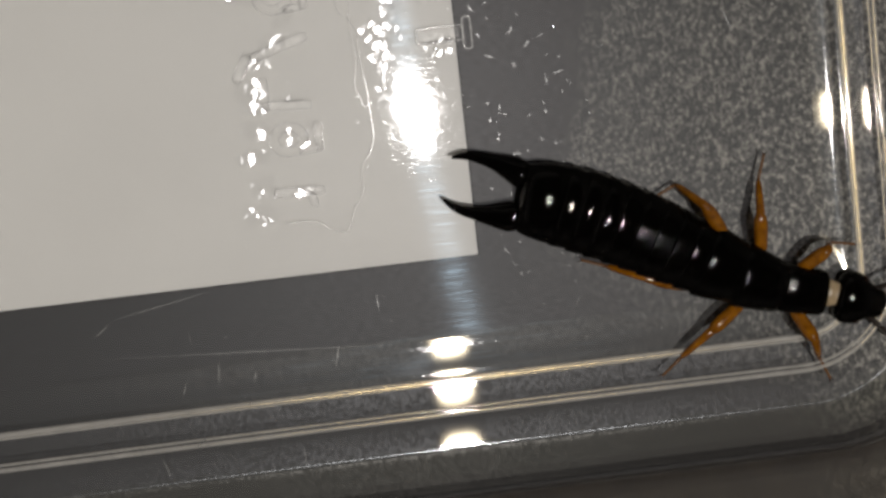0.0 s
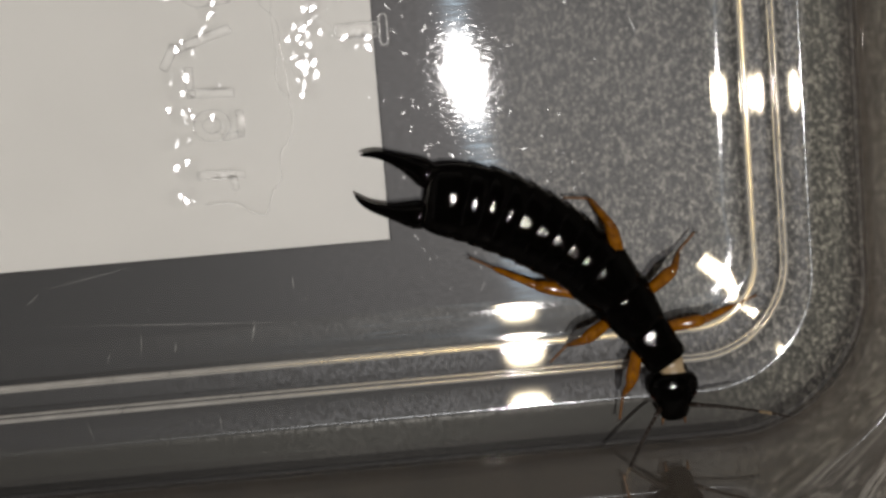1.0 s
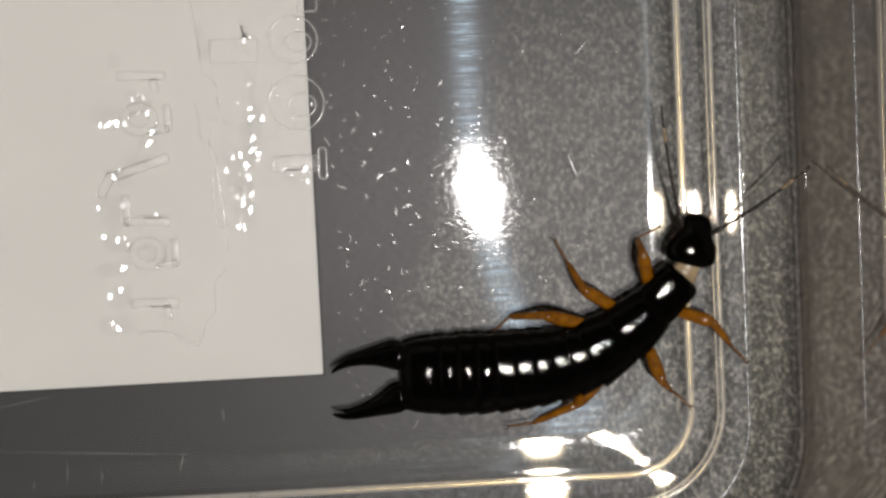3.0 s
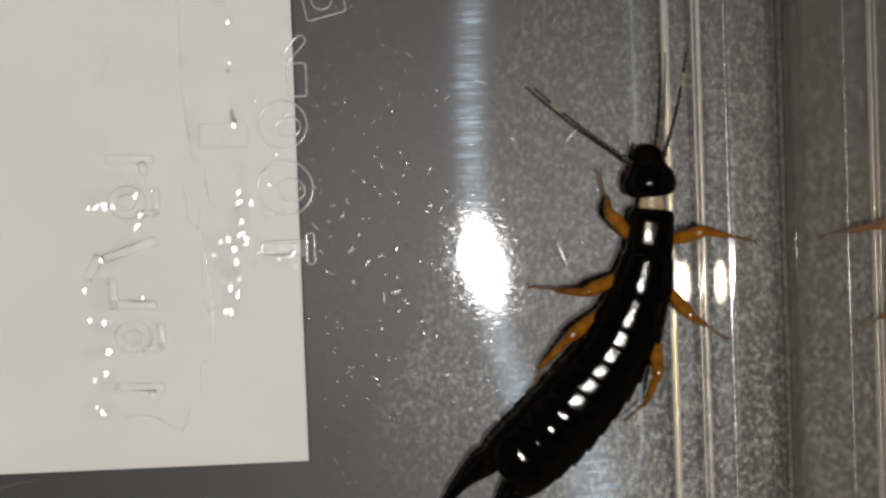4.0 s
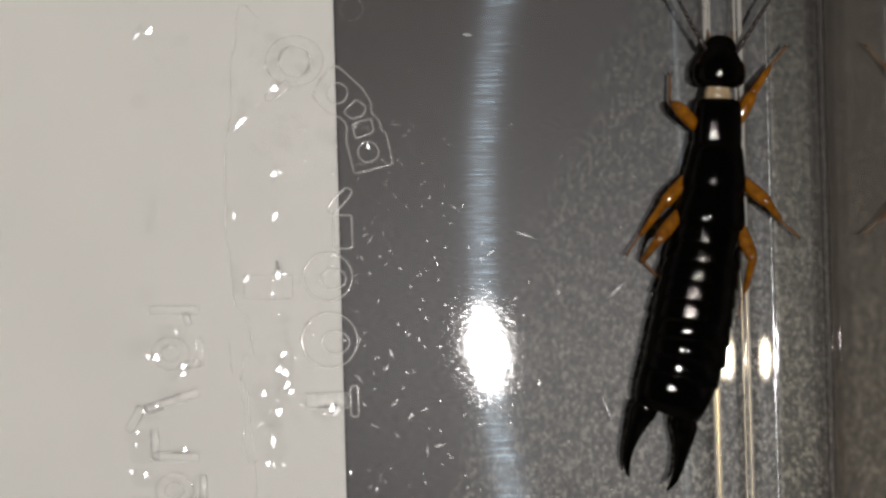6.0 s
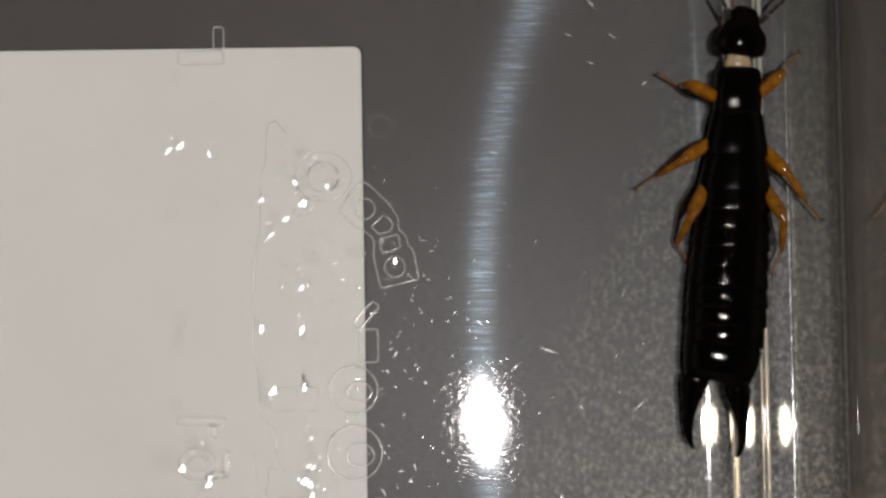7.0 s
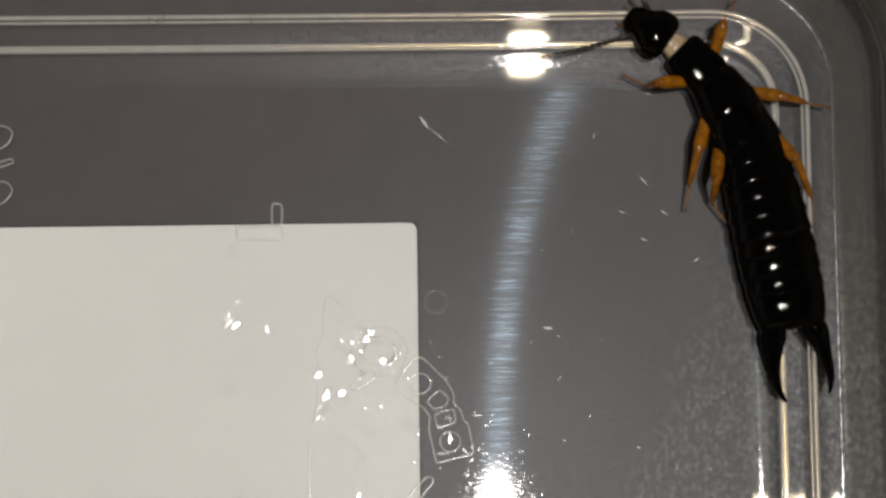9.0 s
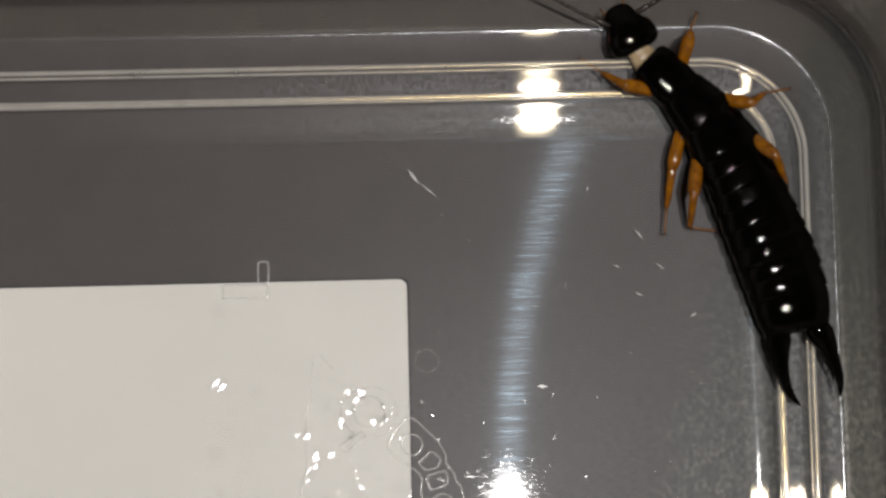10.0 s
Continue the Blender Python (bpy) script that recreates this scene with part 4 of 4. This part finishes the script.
def make_scratches():
    rng = random.Random(7)
    bm = bmesh.new()

    def sliver(x, y, a, length, w, h):
        c, s = math.cos(a), math.sin(a)
        z = 0.004 + floor_height(x, y)
        pts = [(-length / 2, 0, 0), (0, -w / 2, 0), (length / 2, 0, 0), (0, w / 2, 0), (0, 0, h)]
        vs = [bm.verts.new((x + px * c - py * s, y + px * s + py * c, z + pz)) for px, py, pz in pts]
        for i in range(4):
            bm.faces.new((vs[i], vs[(i + 1) % 4], vs[4]))
        bm.faces.new((vs[3], vs[2], vs[1], vs[0]))

    for k in range(320):
        where = rng.random()
        if where < 0.5:
            x, y = 0.8 + abs(rng.gauss(0, 3.6)), rng.uniform(-1, 22)
        elif where < 0.85:
            x, y = rng.uniform(0.5, 15.0), rng.uniform(-4.2, 36)
        else:
            x, y = rng.uniform(-24, 0), rng.uniform(-4.2, 36)
        if x > 15.3:
            continue
        speck = rng.random() < 0.82
        a = rng.gauss(math.pi / 2, 0.6) if rng.random() < 0.6 else rng.uniform(0, math.pi)
        if speck:
            sliver(x, y, a, rng.uniform(0.05, 0.14), rng.uniform(0.03, 0.06), 0.018)
        else:
            sliver(x, y, a, rng.uniform(0.15, 0.6), rng.uniform(0.015, 0.032), 0.012)
    ob = part("surface_wear", bm, SCRATCH, box, "white scratches and specks on the clear base", smooth=False)
    tagged(ob, kind="stuff")
    for x, y, turn, length, w in ((0.55, 34.5, -55, 0.9, 0.16), (1.2, 33.9, -42, 1.2, 0.07), (12.2, 13.9, 45, 1.1, 0.05), (10.4, 31.75, -50, 0.7, 0.08),
                                  (10.34, 29.1, -20, 0.4, 0.08), (11.3, 30.3, -35, 0.5, 0.07), (9.36, 30.36, -15, 0.4, 0.07), (12.7, 28.15, 30, 0.4, 0.08), (5.96, 25.17, -6, 0.5, 0.13), (8.2, 33.8, 80, 0.3, 0.07), (8.2, 16.4, -20, 1.0, 0.05), (11.6, 8.7, -70, 1.2, 0.05)):
        bm = bmesh.new()
        sliver(x, y, radians(turn), length, w, 0.03)
        part("scratch", bm, DEEP_SCRATCH, box, "single deep white scratch", smooth=False)
    for x, y, turn, length, w in ((-13.5, -0.55, 10, 4.6, 0.035), (-10.0, -2.93, -4, 13.8, 0.03), (-11.4, -3.7, 84, 1.2, 0.05), (-6.35, -3.55, 76, 1.1, 0.06),
                                  (-14.05, -7.4, -74, 1.1, 0.05), (-8.2, -7.6, 90, 0.8, 0.05), (-4.4, -1.5, 92, 0.7, 0.05),
                                  (-16.0, -1.3, 38, 1.0, 0.06), (-12.9, -4.2, 70, 0.7, 0.05), (-9.9, -4.0, 80, 0.6, 0.05)):
        bm = bmesh.new()
        sliver(x, y, radians(turn), length, w, 0.012)
        part("scratch", bm, SCRATCH, box, "faint long scratch", smooth=False)


make_scratches()


def make_droplets():
    """Tiny clear bumps of the moulded marks that catch the lamp."""
    rng = random.Random(11)
    bm = bmesh.new()

    def dome(x, y, r, h):
        rings = []
        for u in (1.0, 0.85, 0.55):
            rings.append([(x + r * u * math.cos(k * math.pi / 4), y + r * u * math.sin(k * math.pi / 4), h * math.sqrt(1 - u * u) + 0.003) for k in range(8)])
        bridge(bm, rings, cap1=True)

    for cx, spread, lo, hi, count in ((-7.2, 0.8, 14, 29, 16), (-2.6, 0.5, 11, 26, 80), (-0.9, 0.7, 8, 25, 60), (3.0, 2.2, 2, 22, 25)):
        for k in range(count):
            r = rng.uniform(0.05, 0.17)
            dome(rng.gauss(cx, spread), rng.uniform(lo, hi), r, r * rng.uniform(0.08, 0.22))
    tagged(part("droplet_specks", bm, DROPLET, box, "tiny glinting bumps on the clear base"), kind="stuff")


make_droplets()

bug, pieces = make_earwig()

# ---- what moves ----
STANCES = []


def stance(t, spine, forceps, legs, feelers):
    """How the earwig stands at t: its line from tail to head, forceps tips, six knees and feet, feeler tips."""
    STANCES.append((t, [Vector(p) for p in spine], [Vector(p) for p in forceps], [Vector(p) for p in legs], [Vector(p) for p in feelers]))


def curve_points(pts):
    """A smooth dense line through pts."""
    q = [2 * pts[0] - pts[1]] + pts + [2 * pts[-1] - pts[-2]]
    out = []
    for i in range(1, len(q) - 2):
        a, b, c, d = q[i - 1:i + 3]
        for k in range(16):
            u = k / 16
            out.append(0.5 * (2 * b + (c - a) * u + (2 * a - 5 * b + 4 * c - d) * u * u + (3 * b - a - 3 * c + d) * u ** 3))
    return out + [pts[-1]]


def along(line, s):
    """The point at arc s from the line's start, going on straight past its end."""
    for a, b in zip(line, line[1:]):
        d = (b - a).length
        if s <= d:
            return a + (b - a) * (s / max(d, 1e-9))
        s -= d
    d = (line[-1] - line[-5]).normalized()
    return line[-1] + d * s


def aimed(p, ahead, up=Vector((0, 0, 1))):
    """A pose at p whose x axis points along ahead."""
    x = ahead.normalized()
    y = up.cross(x).normalized()
    z = x.cross(y)
    m = Matrix((x, y, z)).transposed().to_4x4()
    m.translation = p
    return m


def metres(m):
    out = m.copy()
    out.translation = m.translation * MM
    return out


def flat(v, z=0.0):
    return Vector((v.x, v.y, z))


def posed(spine, forceps, legs, feelers):
    """All pieces' poses in the box's space, in millimetres."""
    line = curve_points(spine[:8])[::-1]
    pts = [flat(along(line, s), BODY_Z) for s in JOINTS]
    out = {}
    for k in range(12):
        out["seg%d" % k] = aimed(pts[k], pts[k] - pts[k + 1])
    neck, tip = flat(spine[7], BODY_Z), flat(spine[9], BODY_Z)
    front = neck
    out["head"] = aimed(front - (tip - front).normalized() * 0.15, tip - front)
    out["neck"] = aimed(front, (tip - front).normalized() + (pts[0] - pts[1]).normalized())
    end = out["seg11"]
    for key, side, aim in (("cercL", 1, forceps[0]), ("cercR", -1, forceps[1])):
        base = end @ Vector((-1.5, side * 0.85, 0.0))
        out[key] = aimed(base, flat(aim, 0.75) - base, Vector((0, 0, -1)))
    for key, side, aim in (("antL", 1, feelers[0]), ("antR", -1, feelers[1])):
        base = out["head"] @ Vector((1.95, side * 0.62, 0.1))
        d = flat(aim, base.z) - base
        reach = min(d.length if d.length > 4.3 else d.length / 0.68, 5.5)
        rise = math.sqrt(max(0.0, 5.6 ** 2 - reach ** 2))
        out[key] = aimed(base, Vector((d.x, d.y, 0)).normalized() * reach + Vector((0, 0, min(rise, 3.2))))
    for i, ((_, lf, lt), (seg, hx, hy)) in enumerate(zip(LEGS, HIPS)):
        hip = out["seg%d" % seg] @ Vector((hx, hy, -0.25))
        knee, toe = flat(legs[2 * i], 0.78), flat(legs[2 * i + 1], 0.08)
        back = flat(knee - toe)
        foot = toe + back.normalized() * min(FOOT, 0.92 * back.length)
        toe.z = floor_height(toe.x, toe.y) + 0.07
        foot.z = floor_height(foot.x, foot.y) + 0.13
        d = foot - hip
        reach = min(max(d.length, abs(lt - lf) + 0.25), lf + lt - 0.05)
        drop = hip.z - foot.z
        foot = flat(hip, foot.z) + flat(d).normalized() * math.sqrt(max(0.01, reach ** 2 - drop ** 2))
        d = foot - hip
        n, dist = d.normalized(), d.length
        a = (lf ** 2 - lt ** 2 + dist ** 2) / (2 * dist)
        r = math.sqrt(max(0.0, lf ** 2 - a ** 2))
        c = hip + n * a
        w = knee - c
        w -= n * w.dot(n)
        if w.length < 1e-3:
            w = Vector((0, 0, 1)) - n * n.z
        k = c + w.normalized() * r
        if k.z < 0.35:
            w = Vector((w.x, w.y, abs(w.z) + 0.35 * w.length))
            w -= n * w.dot(n)
            k = c + w.normalized() * r
        out["fem%d" % i] = aimed(hip, k - hip)
        out["tib%d" % i] = aimed(k, foot - k)
        ahead = flat(toe - foot)
        if ahead.length < 0.2:
            ahead = flat(foot - k)
        out["foot%d" % i] = aimed(foot, ahead.normalized() * FOOT + Vector((0, 0, toe.z - foot.z)))
    return out


def motions():
    whole, moves = [], {key: [] for key in pieces}
    for t, *how in STANCES:
        at = posed(*how)
        base = at["seg2"].copy()
        base.translation.z = 0.0
        whole.append((t, metres(base)))
        back = base.inverted()
        for key in pieces:
            moves[key].append((t, metres(back @ at[key])))
    walk(bug, whole)
    for key, rows in moves.items():
        walk(pieces[key], rows)


def set_stances():
    stance(0,
           [(1.73, 2.44), (3.81, 1.76), (6.11, 0.72), (8.40, -0.56), (10.71, -1.86), (12.24, -2.61), (13.43, -3.04), (14.81, -3.29), (16.08, -3.69), (17.11, -4.08)],
           [(-0.70, 4.72), (-1.46, 2.32)],
           [(15.01, -1.19), (16.05, -1.37), (12.16, 1.38), (12.67, 2.90), (8.82, 2.06), (7.98, 1.67), (13.91, -5.43), (14.65, -7.12), (9.05, -4.70), (7.23, -6.19), (5.45, -1.45), (2.45, 0.02)],
           [(19.84, -2.61), (18.80, -6.66)])
    stance(0.5,
           [(2.41, 2.05), (4.64, 1.06), (7.07, -0.06), (9.50, -1.58), (11.95, -3.08), (13.05, -3.82), (13.87, -4.43), (14.77, -5.21), (15.35, -6.42), (15.87, -7.45)],
           [(0.04, 4.28), (-0.76, 1.99)],
           [(15.19, -3.49), (17.07, -4.01), (12.90, 0.16), (12.48, 1.87), (9.61, 1.45), (8.24, 1.48), (12.72, -6.36), (13.23, -8.67), (9.22, -4.82), (7.12, -6.13), (7.06, -2.83), (5.49, -1.59)],
           [(18.34, -8.55), (13.06, -8.64)])
    stance(1,
           [(1.78, 1.92), (4.19, 1.31), (6.60, 0.03), (8.76, -1.61), (10.41, -3.63), (11.10, -4.78), (11.56, -5.59), (12.25, -6.70), (12.17, -8.13), (12.27, -9.42)],
           [(-0.61, 4.24), (-1.35, 1.87)],
           [(14.74, -4.58), (16.64, -3.78), (12.73, -1.87), (13.79, -0.80), (9.24, 1.11), (8.03, 1.25), (10.04, -7.86), (9.82, -9.08), (7.77, -5.30), (6.83, -6.16), (5.32, -2.24), (3.13, -0.83)],
           [(14.84, -8.45), (10.12, -10.05)])
    stance(1.5,
           [(1.40, 1.61), (3.87, 1.03), (6.29, 0.06), (8.69, -1.39), (10.38, -2.51), (11.46, -3.35), (12.43, -4.10), (13.41, -4.62), (14.64, -5.00), (16.05, -5.47)],
           [(-1.41, 3.86), (-1.96, 1.38)],
           [(14.79, -2.43), (15.03, -3.69), (13.00, -0.40), (13.88, -0.82), (8.62, 1.74), (7.71, 1.38), (12.26, -6.17), (13.00, -7.03), (8.16, -5.39), (7.08, -6.20), (5.45, -2.23), (3.34, -0.79)],
           [(19.56, -0.10), (17.07, -7.80)])
    stance(2,
           [(1.64, 1.07), (4.38, 0.45), (6.87, -0.46), (9.36, -1.74), (11.38, -2.59), (12.52, -2.87), (13.42, -2.97), (14.70, -3.05), (15.88, -2.73), (17.22, -2.81)],
           [(-1.26, 2.86), (-1.67, 0.40)],
           [(14.81, -1.15), (15.17, -2.21), (12.46, 1.18), (13.16, 3.23), (8.65, 1.65), (7.67, 1.22), (15.19, -5.22), (16.21, -6.30), (9.12, -4.97), (7.05, -6.33), (6.77, -3.00), (4.94, -1.99)],
           [(18.03, 3.24), (19.64, -3.40)])
    stance(2.5,
           [(1.99, 0.61), (4.27, 0.36), (6.74, -0.16), (9.22, -0.67), (11.22, -0.91), (12.74, -0.87), (14.54, 0.04), (15.57, 0.75), (16.36, 1.66), (17.02, 2.56)],
           [(-0.97, 2.21), (-1.08, -0.37)],
           [(14.54, 2.54), (15.28, 2.15), (12.19, 2.41), (12.91, 3.43), (8.61, 2.05), (7.64, 1.55), (15.79, -1.34), (16.94, -1.71), (12.53, -3.84), (12.49, -5.50), (7.88, -3.06), (5.66, -2.62)],
           [(16.98, 3.99), (20.06, 2.14)])
    stance(3,
           [(3.42, -0.09), (5.78, -0.15), (8.26, -0.16), (10.76, 0.08), (12.66, 0.72), (14.08, 1.77), (15.50, 2.95), (16.28, 3.90), (16.65, 5.13), (17.00, 6.31)],
           [(0.44, 0.55), (0.65, -1.97)],
           [(14.26, 5.36), (14.64, 5.53), (11.45, 3.89), (10.66, 5.48), (8.65, 2.34), (7.61, 1.43), (17.73, 1.04), (18.98, -0.41), (15.38, -1.36), (16.37, -2.26), (10.68, -2.48), (8.18, -2.74)],
           [(15.15, 11.99), (20.05, 7.46)])
    stance(3.2,
           [(4.20, -0.32), (6.42, -0.24), (8.92, 0.09), (11.42, 0.65), (12.95, 1.44), (14.36, 2.56), (15.67, 4.16), (16.14, 5.38), (16.56, 6.59), (16.75, 7.67)],
           [(1.12, -0.13), (1.57, -2.52)],
           [(14.42, 6.07), (14.42, 6.26), (11.24, 4.37), (10.36, 5.22), (9.19, 2.86), (9.38, 1.82), (18.09, 4.14), (19.76, 4.10), (15.52, -0.61), (16.23, -2.17), (11.34, -2.01), (8.23, -3.07)],
           [(14.52, 11.14), (19.01, 9.45)])
    stance(4.3,
           [(9.56, -0.73), (10.58, 0.46), (12.11, 2.37), (13.66, 4.77), (14.64, 7.19), (14.96, 8.89), (15.14, 10.84), (15.03, 12.26), (14.90, 13.53), (14.69, 14.64)],
           [(6.86, -2.62), (8.73, -3.81)],
           [(13.17, 12.00), (12.94, 13.60), (11.82, 8.00), (10.04, 7.76), (11.11, 4.84), (10.64, 3.15), (18.19, 10.97), (20.07, 10.51), (17.71, 7.30), (18.97, 6.69), (16.00, 3.67), (15.24, 2.97)],
           [(9.11, 17.11), (15.83, 18.59)])
    stance(4.5,
           [(10.12, 0.58), (11.76, 2.54), (12.90, 4.01), (14.15, 6.41), (14.68, 7.85), (14.97, 9.67), (15.03, 11.49), (14.82, 12.96), (14.66, 14.17), (14.53, 15.44)],
           [(7.51, -1.42), (9.30, -2.60)],
           [(12.93, 12.28), (12.81, 13.37), (11.97, 8.53), (10.00, 7.48), (11.17, 6.49), (11.84, 5.40), (17.36, 12.87), (18.69, 13.63), (17.58, 7.73), (18.81, 6.43), (15.77, 4.37), (14.99, 3.06)],
           [(9.67, 19.19), (16.52, 19.30)])
    stance(5,
           [(11.79, 2.36), (12.81, 3.80), (13.90, 5.96), (14.70, 8.37), (15.27, 10.79), (15.61, 12.49), (15.95, 14.30), (16.35, 15.67), (16.70, 16.78), (17.02, 17.84)],
           [(9.22, 1.45), (11.38, -0.10)],
           [(14.65, 16.16), (14.51, 17.46), (12.55, 10.99), (10.76, 9.46), (12.05, 8.81), (12.55, 7.37), (18.39, 14.10), (18.42, 13.66), (18.19, 10.93), (19.51, 9.67), (16.67, 7.07), (16.50, 6.50)],
           [(16.57, 21.39), (19.67, 19.19)])
    stance(5.2,
           [(12.12, 3.72), (13.06, 5.15), (14.05, 7.32), (14.90, 9.73), (15.48, 12.15), (15.79, 13.72), (16.11, 15.66), (16.39, 17.04), (16.55, 18.20), (16.70, 19.29)],
           [(9.91, 2.68), (12.19, 1.00)],
           [(14.35, 17.05), (14.43, 17.32), (13.00, 12.46), (12.09, 11.23), (12.33, 10.28), (12.65, 9.36), (18.28, 17.19), (19.77, 18.45), (18.49, 10.95), (19.44, 9.64), (16.79, 8.92), (16.44, 7.26)],
           [(13.65, 23.68), (19.63, 22.69)])
    stance(6.3,
           [(14.82, 10.33), (15.53, 12.75), (15.82, 15.17), (16.16, 17.60), (16.46, 20.03), (16.54, 21.37), (16.56, 22.72), (16.53, 24.13), (16.56, 25.28), (16.62, 26.43)],
           [(13.00, 7.45), (15.39, 7.01)],
           [(14.59, 23.64), (14.18, 24.79), (13.70, 18.41), (12.28, 16.30), (13.53, 16.70), (14.33, 16.07), (18.44, 24.89), (19.60, 26.39), (19.38, 18.99), (20.41, 18.25), (18.23, 15.84), (17.94, 14.73)],
           [(13.91, 29.41), (18.91, 29.18)])
    stance(6.5,
           [(15.06, 11.49), (15.74, 14.23), (16.02, 16.66), (16.25, 19.10), (16.36, 21.54), (16.40, 22.76), (16.38, 24.11), (16.26, 25.39), (16.27, 26.56), (16.27, 27.79)],
           [(13.49, 8.55), (15.81, 8.17)],
           [(14.39, 24.66), (14.03, 24.87), (13.43, 20.51), (12.21, 19.66), (13.72, 17.45), (14.12, 16.46), (18.36, 25.21), (19.25, 26.19), (18.97, 20.03), (20.22, 18.18), (18.61, 17.54), (18.20, 17.36)],
           [(12.22, 30.60), (19.10, 31.22)])
    stance(7,
           [(15.42, 14.81), (15.87, 16.77), (16.07, 19.24), (16.33, 21.71), (16.51, 24.18), (16.60, 25.79), (16.72, 27.66), (16.75, 28.90), (17.01, 30.02), (17.13, 31.24)],
           [(14.07, 12.00), (16.67, 11.78)],
           [(14.33, 27.97), (13.71, 28.33), (13.75, 24.37), (12.22, 23.45), (13.92, 21.01), (14.49, 20.23), (18.73, 28.54), (19.56, 29.39), (19.22, 23.41), (20.46, 21.94), (18.65, 20.69), (18.18, 19.72)],
           [(14.50, 35.08), (20.57, 33.77)])
    stance(7.5,
           [(16.07, 18.57), (16.12, 20.26), (16.20, 22.74), (16.32, 25.23), (16.40, 27.73), (16.34, 29.36), (16.20, 31.13), (15.98, 32.46), (15.94, 33.65), (15.85, 34.92)],
           [(14.57, 15.64), (17.31, 15.58)],
           [(13.90, 31.32), (13.11, 31.91), (14.05, 27.67), (13.28, 26.62), (14.10, 24.79), (14.59, 23.87), (18.11, 32.53), (19.22, 33.87), (19.34, 27.46), (20.52, 26.63), (18.36, 24.46), (18.38, 23.25)],
           [(11.55, 36.65), (18.39, 38.46)])
    stance(8,
           [(16.36, 21.64), (16.40, 23.15), (16.45, 25.67), (16.47, 28.21), (16.39, 30.76), (16.21, 32.42), (15.88, 34.30), (15.53, 35.51), (15.38, 36.80), (15.29, 37.96)],
           [(15.16, 18.65), (18.03, 18.77)],
           [(13.58, 34.80), (12.65, 35.85), (13.83, 29.80), (12.79, 27.19), (13.96, 27.88), (14.93, 27.42), (17.10, 36.57), (17.65, 38.10), (19.26, 31.39), (20.54, 30.44), (18.63, 27.69), (18.53, 26.72)],
           [(12.86, 41.24), (16.99, 42.24)])
    stance(8.5,
           [(16.94, 23.36), (16.90, 24.50), (16.67, 27.02), (16.37, 29.56), (15.93, 32.12), (15.37, 33.79), (14.38, 35.85), (13.64, 36.81), (12.81, 37.59), (11.75, 38.01)],
           [(16.25, 20.32), (18.90, 20.75)],
           [(11.52, 35.79), (9.85, 36.46), (13.08, 31.54), (12.01, 29.98), (14.10, 28.98), (14.78, 27.68), (16.19, 37.17), (17.54, 37.75), (18.13, 33.53), (19.46, 32.93), (18.66, 30.07), (18.84, 29.63)],
           [(7.78, 37.29), (11.07, 42.23)])
    stance(9,
           [(16.77, 25.05), (16.40, 27.01), (15.90, 29.54), (15.34, 32.07), (14.69, 33.99), (13.92, 35.52), (12.81, 36.94), (11.82, 37.72), (10.82, 38.45), (9.82, 39.15)],
           [(16.08, 21.94), (18.61, 22.43)],
           [(10.67, 35.98), (9.89, 36.39), (12.55, 32.14), (12.25, 30.40), (13.38, 30.73), (14.08, 29.79), (14.06, 38.78), (14.70, 39.85), (17.27, 35.20), (18.86, 34.93), (17.90, 30.93), (17.93, 29.99)],
           [(4.04, 36.74), (8.44, 42.01)])
    stance(9.5,
           [(17.12, 26.53), (16.68, 28.48), (15.87, 31.00), (14.99, 33.53), (13.91, 35.70), (12.88, 36.85), (11.56, 37.63), (10.33, 38.09), (9.13, 38.67), (7.95, 38.98)],
           [(16.81, 23.37), (19.29, 24.16)],
           [(9.38, 36.87), (8.22, 37.38), (11.82, 33.34), (11.48, 31.53), (13.29, 31.43), (14.49, 29.84), (12.57, 39.84), (13.18, 41.29), (15.61, 37.58), (17.54, 38.02), (17.39, 33.54), (17.05, 33.01)],
           [(2.64, 36.36), (7.66, 43.18)])
    stance(10,
           [(17.06, 27.11), (16.59, 29.40), (15.70, 31.88), (14.69, 34.38), (13.62, 36.39), (12.68, 37.52), (11.72, 38.54), (10.71, 39.49), (10.18, 40.58), (9.59, 41.67)],
           [(16.74, 23.85), (19.10, 24.64)],
           [(9.28, 38.64), (8.02, 39.57), (11.72, 33.97), (11.50, 31.45), (12.56, 31.97), (13.51, 31.83), (12.77, 40.32), (13.23, 41.37), (15.71, 37.75), (17.26, 37.98), (16.92, 33.73), (17.06, 33.15)],
           [(5.63, 42.70), (13.56, 43.30)])


set_stances()
motions()
